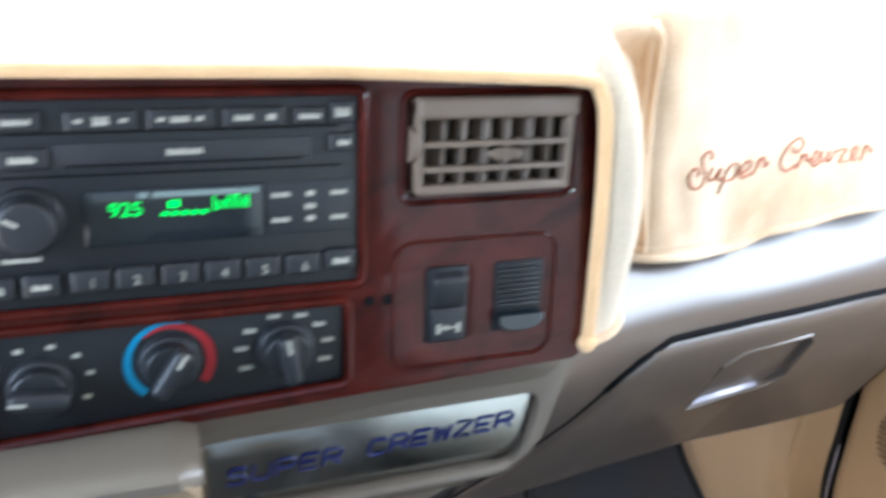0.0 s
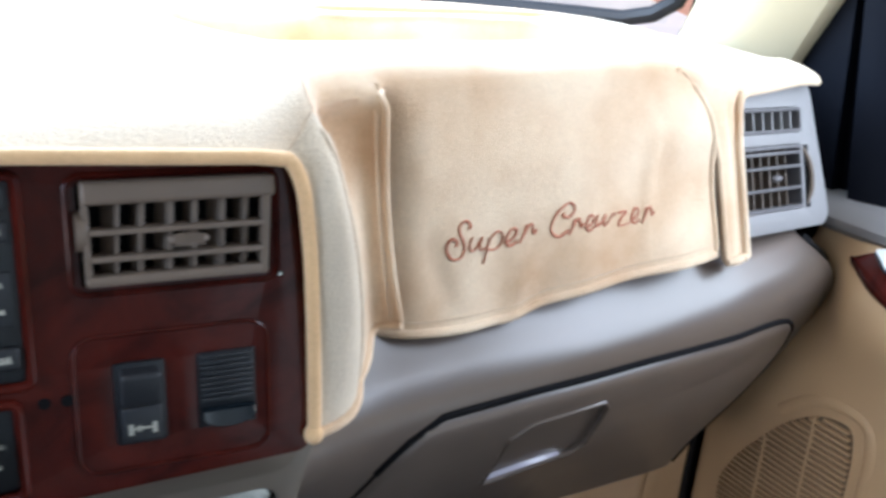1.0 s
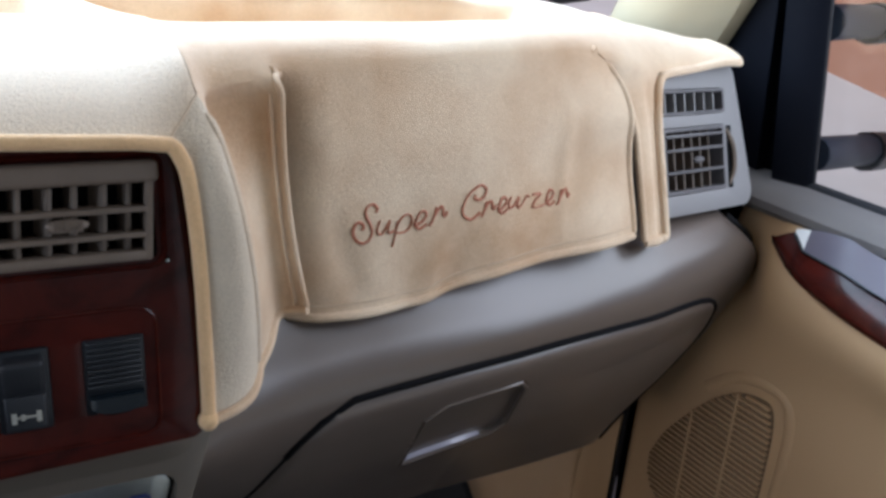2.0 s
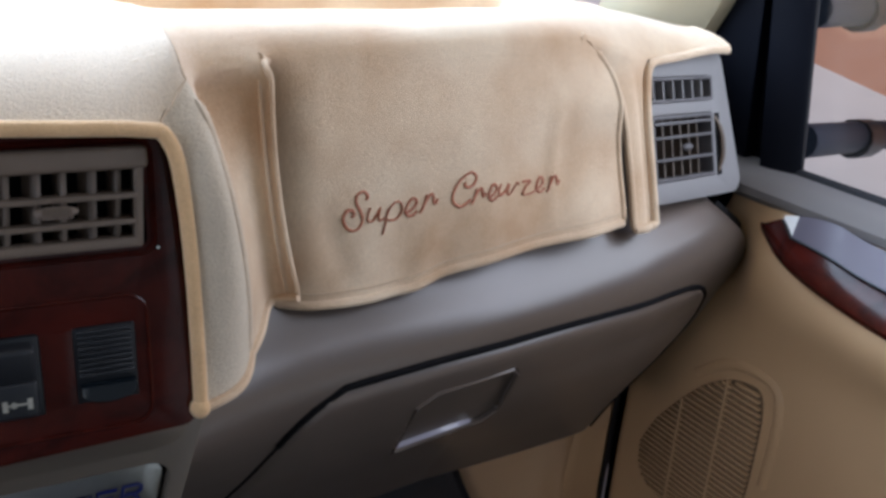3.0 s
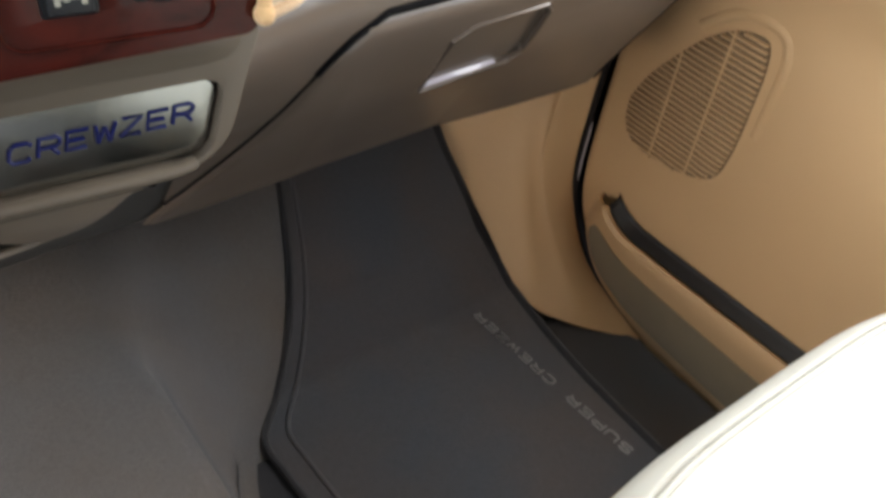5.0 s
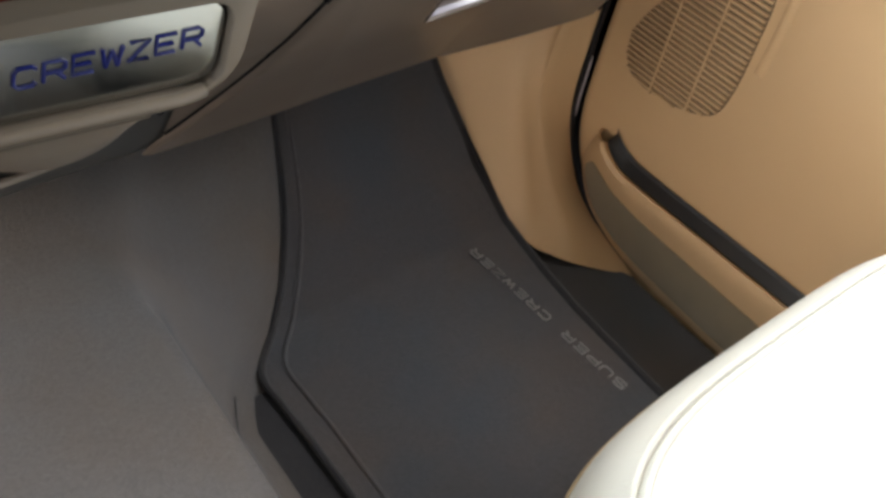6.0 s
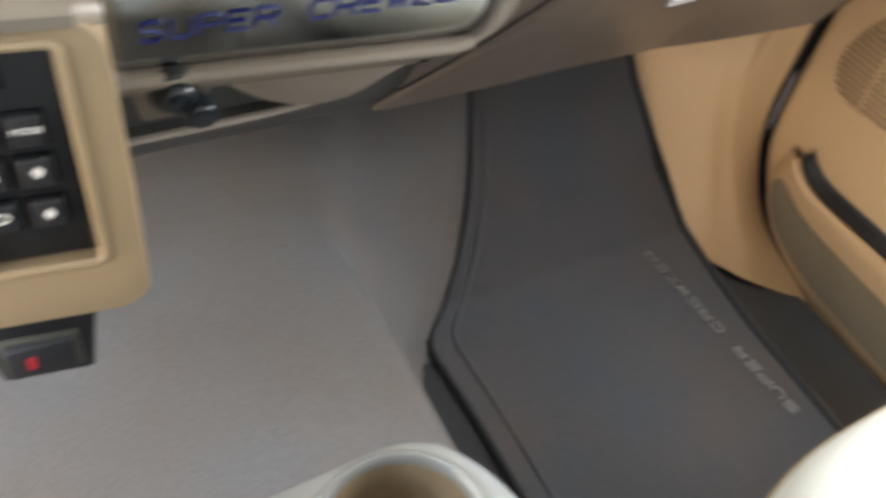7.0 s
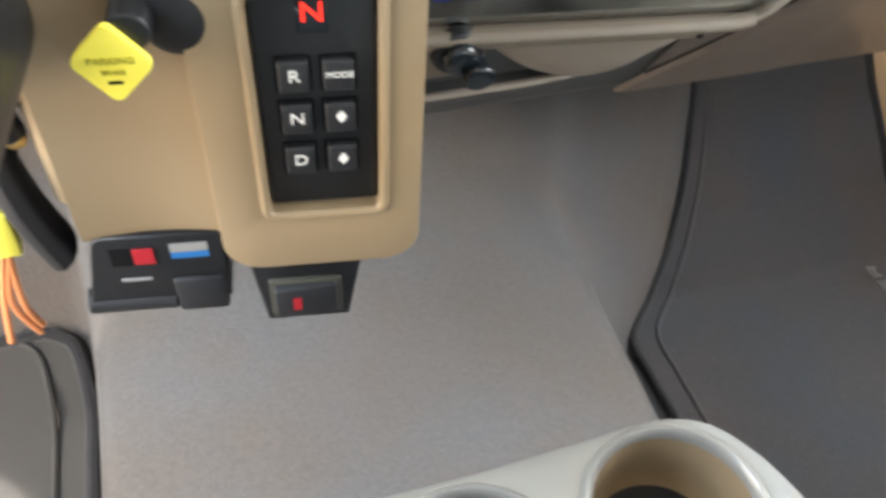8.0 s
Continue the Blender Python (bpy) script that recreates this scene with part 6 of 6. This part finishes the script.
# ---- driver side ----
def driver_side():
    ob = thing("steering_column", (-0.30, -0.02, 0.55), "black steering column shroud with a brass tipped lever", "steering column")
    m = Matrix.Translation((-0.266, -0.06, 0.590)) @ Matrix.Rotation(radians(75), 4, "X")
    part("shroud", disc(0.046, 0.044, 0.22, m @ Matrix.Translation((0, 0, -0.06)), 40, 0.01), BLACK, ob)
    part("lever", tube(curve_through([(-0.252, -0.03, 0.60), (-0.256, -0.03, 0.54), (-0.252, -0.025, 0.505)], 10), 0.008, 10), BLACK, ob)
    part("lever_tip", ball(0.006, Matrix.Translation((-0.251, -0.026, 0.502))), BRASS, ob, "brass lever tip")
    ob = thing("brake_pedal", (-0.27, 0.12, 0.30), "black curved pedal arm hanging under the dash", "pedal")
    part("arm", tube(curve_through([(-0.270, 0.02, 0.54), (-0.268, -0.01, 0.50), (-0.262, -0.02, 0.455), (-0.250, -0.02, 0.408)], 16), 0.021, 12, flat=0.5, taper=True), RUBBER, ob)
    ob = thing("wiring", (-0.29, 0.0, 0.36), "loose orange wires with a yellow connector under the dash", "wire")
    part("connector", slab(-0.285, -0.270, -0.03, -0.018, 0.420, 0.452, bevel=0.002), YELLOW, ob, "yellow taped connector")
    for a, b, c in (((-0.280, -0.025, 0.425), (-0.293, -0.022, 0.38), (-0.302, -0.02, 0.334)), ((-0.276, -0.025, 0.425), (-0.290, -0.022, 0.375), (-0.283, -0.02, 0.338)), ((-0.278, -0.025, 0.425), (-0.284, -0.022, 0.372), (-0.280, -0.02, 0.345))):
        part("wire", tube(curve_through([a, b, c], 12), 0.0022, 6), ORANGE, ob)
    part("loom", tube(curve_through([(-0.278, -0.024, 0.45), (-0.285, -0.01, 0.50), (-0.30, 0.02, 0.56)], 10), 0.004, 8), BLACK, ob)


driver_side()


def mat_rows(left, right, z_of, n=24):
    rows = []
    for a, b in zip(left, right):
        rows.append([Vector((a.x + (b.x - a.x) * k / n, a.y + (b.y - a.y) * k / n, z_of(a.y + (b.y - a.y) * k / n))) for k in range(n + 1)])
    return rows


def floor_mats():
    ob = thing("floor_mat", (0.5, 0.1, FLOOR_Z), "charcoal carpet floor mat with pale edge lettering in the passenger footwell", "floor mat")
    left = curve_through([(0.283, -0.6, 0), (0.283, -0.06, 0), (0.280, 0.05, 0), (0.281, 0.110, 0), (0.322, 0.158, 0), (0.372, 0.217, 0), (0.412, 0.28, 0), (0.440, 0.352, 0), (0.458, 0.42, 0)], 60)
    right = curve_through([(0.685, -0.6, 0), (0.685, -0.1, 0), (0.690, 0.02, 0), (0.701, 0.108, 0), (0.709, 0.158, 0), (0.714, 0.217, 0), (0.715, 0.28, 0), (0.705, 0.352, 0), (0.70, 0.42, 0)], 60)
    rows = mat_rows(left, right, lambda y: floor_height(y) + 0.012)
    part("carpet", sheet(rows, 0.009), MAT, ob)
    part("binding", tube([r[0] for r in rows], 0.0048, 8), MATEDGE, ob, "black sewn edge")
    part("binding", tube([r[-1] for r in rows], 0.006, 8), MATEDGE, ob, "black sewn edge")
    part("stitch", tube([r[0].lerp(r[-1], 0.075) + Vector((0, 0, 0.000)) for r in rows], 0.0032, 8), MAT, ob, "raised inner border")
    # pale block letters along the door edge of the mat
    a, b = Vector((0.634, 0.140, 0)), Vector((0.655, -0.150, 0))
    word = "SUPER CREWZER"
    d = (b - a) / len(word)
    side = Vector((-0.011, 0, 0))
    for i, ch in enumerate(reversed(word)):
        if ch == " ":
            continue
        for st in STROKES[ch]:
            pts = []
            for x, z in st:
                p = a + d * (i + 0.12 + 0.72 * (1 - x)) + side * z
                pts.append((p.x, p.y, floor_height(p.y) + 0.0138))
            part("letter_stroke", tube(pts, 0.0016, 5), PRINT_DIM, ob)
    ob = thing("floor_mat", (-0.5, 0.1, FLOOR_Z), "dark grey carpet floor mat in the driver footwell", "floor mat")
    left = curve_through([(-0.75, -0.5, 0), (-0.75, 0.0, 0), (-0.75, 0.250, 0)], 30)
    right = curve_through([(-0.345, -0.5, 0), (-0.338, 0.0, 0), (-0.334, 0.15, 0), (-0.336, 0.20, 0), (-0.345, 0.235, 0), (-0.372, 0.250, 0)], 30)
    rows = mat_rows(left, right, lambda y: floor_height(y) + 0.016)
    part("carpet", sheet(rows, 0.012), DRIVERMAT, ob)
    part("binding", tube([r[-1] for r in rows], 0.008, 8), MATEDGE, ob, "thick dark edge")
    part("binding", tube(list(rows[-1]), 0.008, 8), MATEDGE, ob, "thick dark edge")
    part("inner_border", tube([r[-1].lerp(r[0], 0.09) + Vector((0, 0, 0.002)) for r in rows], 0.003, 6), DRIVERMAT, ob)


PRINT_DIM = material("faded_pale_thread", (0.23, 0.22, 0.22), 0.9)
floor_mats()


# ---- cup holder console ----
def build_console():
    ob = thing("cup_holder_console", (-0.03, -0.36, 0.17), "silver grey plastic console with two round cup holders on the tunnel", "console")
    z = 0.45
    c1, c2, r = (0.013, -0.278), (-0.082, -0.284), 0.0395
    circ = lambda c, rad: [(c[0] + rad * math.cos(2 * math.pi * k / 48), c[1] + rad * math.sin(2 * math.pi * k / 48)) for k in range(48)]
    outline = [Vector((p[0], p[1], 0)) for p in ((0.071, -0.292), (0.062, -0.268), (0.046, -0.2475), (0.022, -0.240), (-0.02, -0.242), (-0.07, -0.2445), (-0.13, -0.246), (-0.19, -0.255), (-0.21, -0.30), (-0.21, -0.40), (-0.18, -0.46), (0.04, -0.46), (0.076, -0.42), (0.076, -0.34))]
    loop = [p + Vector((0, 0.006, 0)) for p in curve_through(outline + [outline[0]], 90)[:-1]]
    part("top", pane([(p.x, p.y) for p in loop], [circ(c1, r), circ(c2, r)], 0.03, Matrix.Translation((0, 0, z)), 0.006), CONSOLE, ob)
    rows = []
    for s, dz in ((1.0, -0.028), (0.97, -0.06), (0.93, -0.15), (0.92, -0.285)):
        c = Vector((-0.07, -0.35, 0))
        rows.append([c + (p - c) * s + Vector((0, 0.03 * (1 - s), z + dz)) for p in loop + [loop[0]]])
    part("body", sheet(rows), CONSOLE, ob)
    for c in (c1, c2):
        rows = []
        for rad, dz in ((r + 0.004, -0.0005), (r + 0.002, 0.0022), (r, 0.0026), (r - 0.0015, 0.001), (r - 0.002, -0.004)):
            rows.append([Vector((x, y, z + dz)) for x, y in circ(c, rad)] + [Vector((c[0] + rad, c[1], z + dz))])
        part("cup_rim", sheet(rows), CONSOLE, ob, "rounded silver rim")
        rows = []
        for rad, dz in ((r - 0.002, -0.004), (r - 0.0035, -0.026), (r - 0.005, -0.036), (r - 0.009, -0.041)):
            rows.append([Vector((x, y, z + dz)) for x, y in circ(c, rad)] + [Vector((c[0] + rad, c[1], z + dz))])
        w = part("cup_well", sheet(rows), WELL, ob, "round cup holder wall")
        part("rubber_base", disc(r - 0.005, r - 0.005, 0.004, Matrix.Translation((*c, z - 0.0435)), 48), RUBBER, w, "black rubber bottom")


build_console()


# ---- passenger seat ----
def build_seat():
    ob = thing("passenger_seat", (0.5, -0.6, FLOOR_Z), "cream leather passenger seat cushion with twin stitched piping", "seat")
    cx, cy, hx, hy, top = 0.50, -0.6175, 0.285, 0.325, 0.385

    def edge(a, grow):
        c, s = math.cos(a), math.sin(a)
        e = 2 / 4.2
        return Vector((cx + (hx + grow) * math.copysign(abs(c) ** e, c), cy + (hy + grow) * math.copysign(abs(s) ** e, s), 0))

    n = 96
    rows = []
    for grow, z in ((-0.02, top - 0.27), (0.004, top - 0.22), (0.012, top - 0.12), (0.010, top - 0.07), (0.004, top - 0.042), (-0.006, top - 0.022), (-0.016, top - 0.011), (-0.020, top - 0.0125), (-0.0235, top - 0.0075), (-0.05, top - 0.001), (-0.10, top + 0.006), (-0.17, top + 0.008), (-0.27, top + 0.006)):
        rows.append([edge(2 * math.pi * k / n, grow) + Vector((0, 0, z)) for k in range(n + 1)])
    part("cushion", sheet(rows), LEATHER, ob)
    for g, z in ((-0.0165, -0.0095), (-0.0235, -0.0065)):
        part("piping", tube([edge(2 * math.pi * k / n, g) + Vector((0, 0, top + z)) for k in range(n)], 0.0022, 6, True), LEATHER, ob, "stitched cream piping")
    part("side_seam", tube([edge(2 * math.pi * k / n, 0.0115) + Vector((0, 0, top - 0.075 + 0.012 * math.sin(4 * math.pi * k / n))) for k in range(n)], 0.0015, 6, True), TAUPE, ob, "tan seam")
    part("seat_base", slab(0.27, 0.73, -0.9, -0.36, FLOOR_Z, 0.13, bevel=0.02), BLACK, ob)
    part("backrest", slab(0.24, 0.76, -1.10, -0.93, 0.30, 0.95, Matrix.Translation((0, 0, 0)), 0.06, 5), LEATHER, ob)


build_seat()
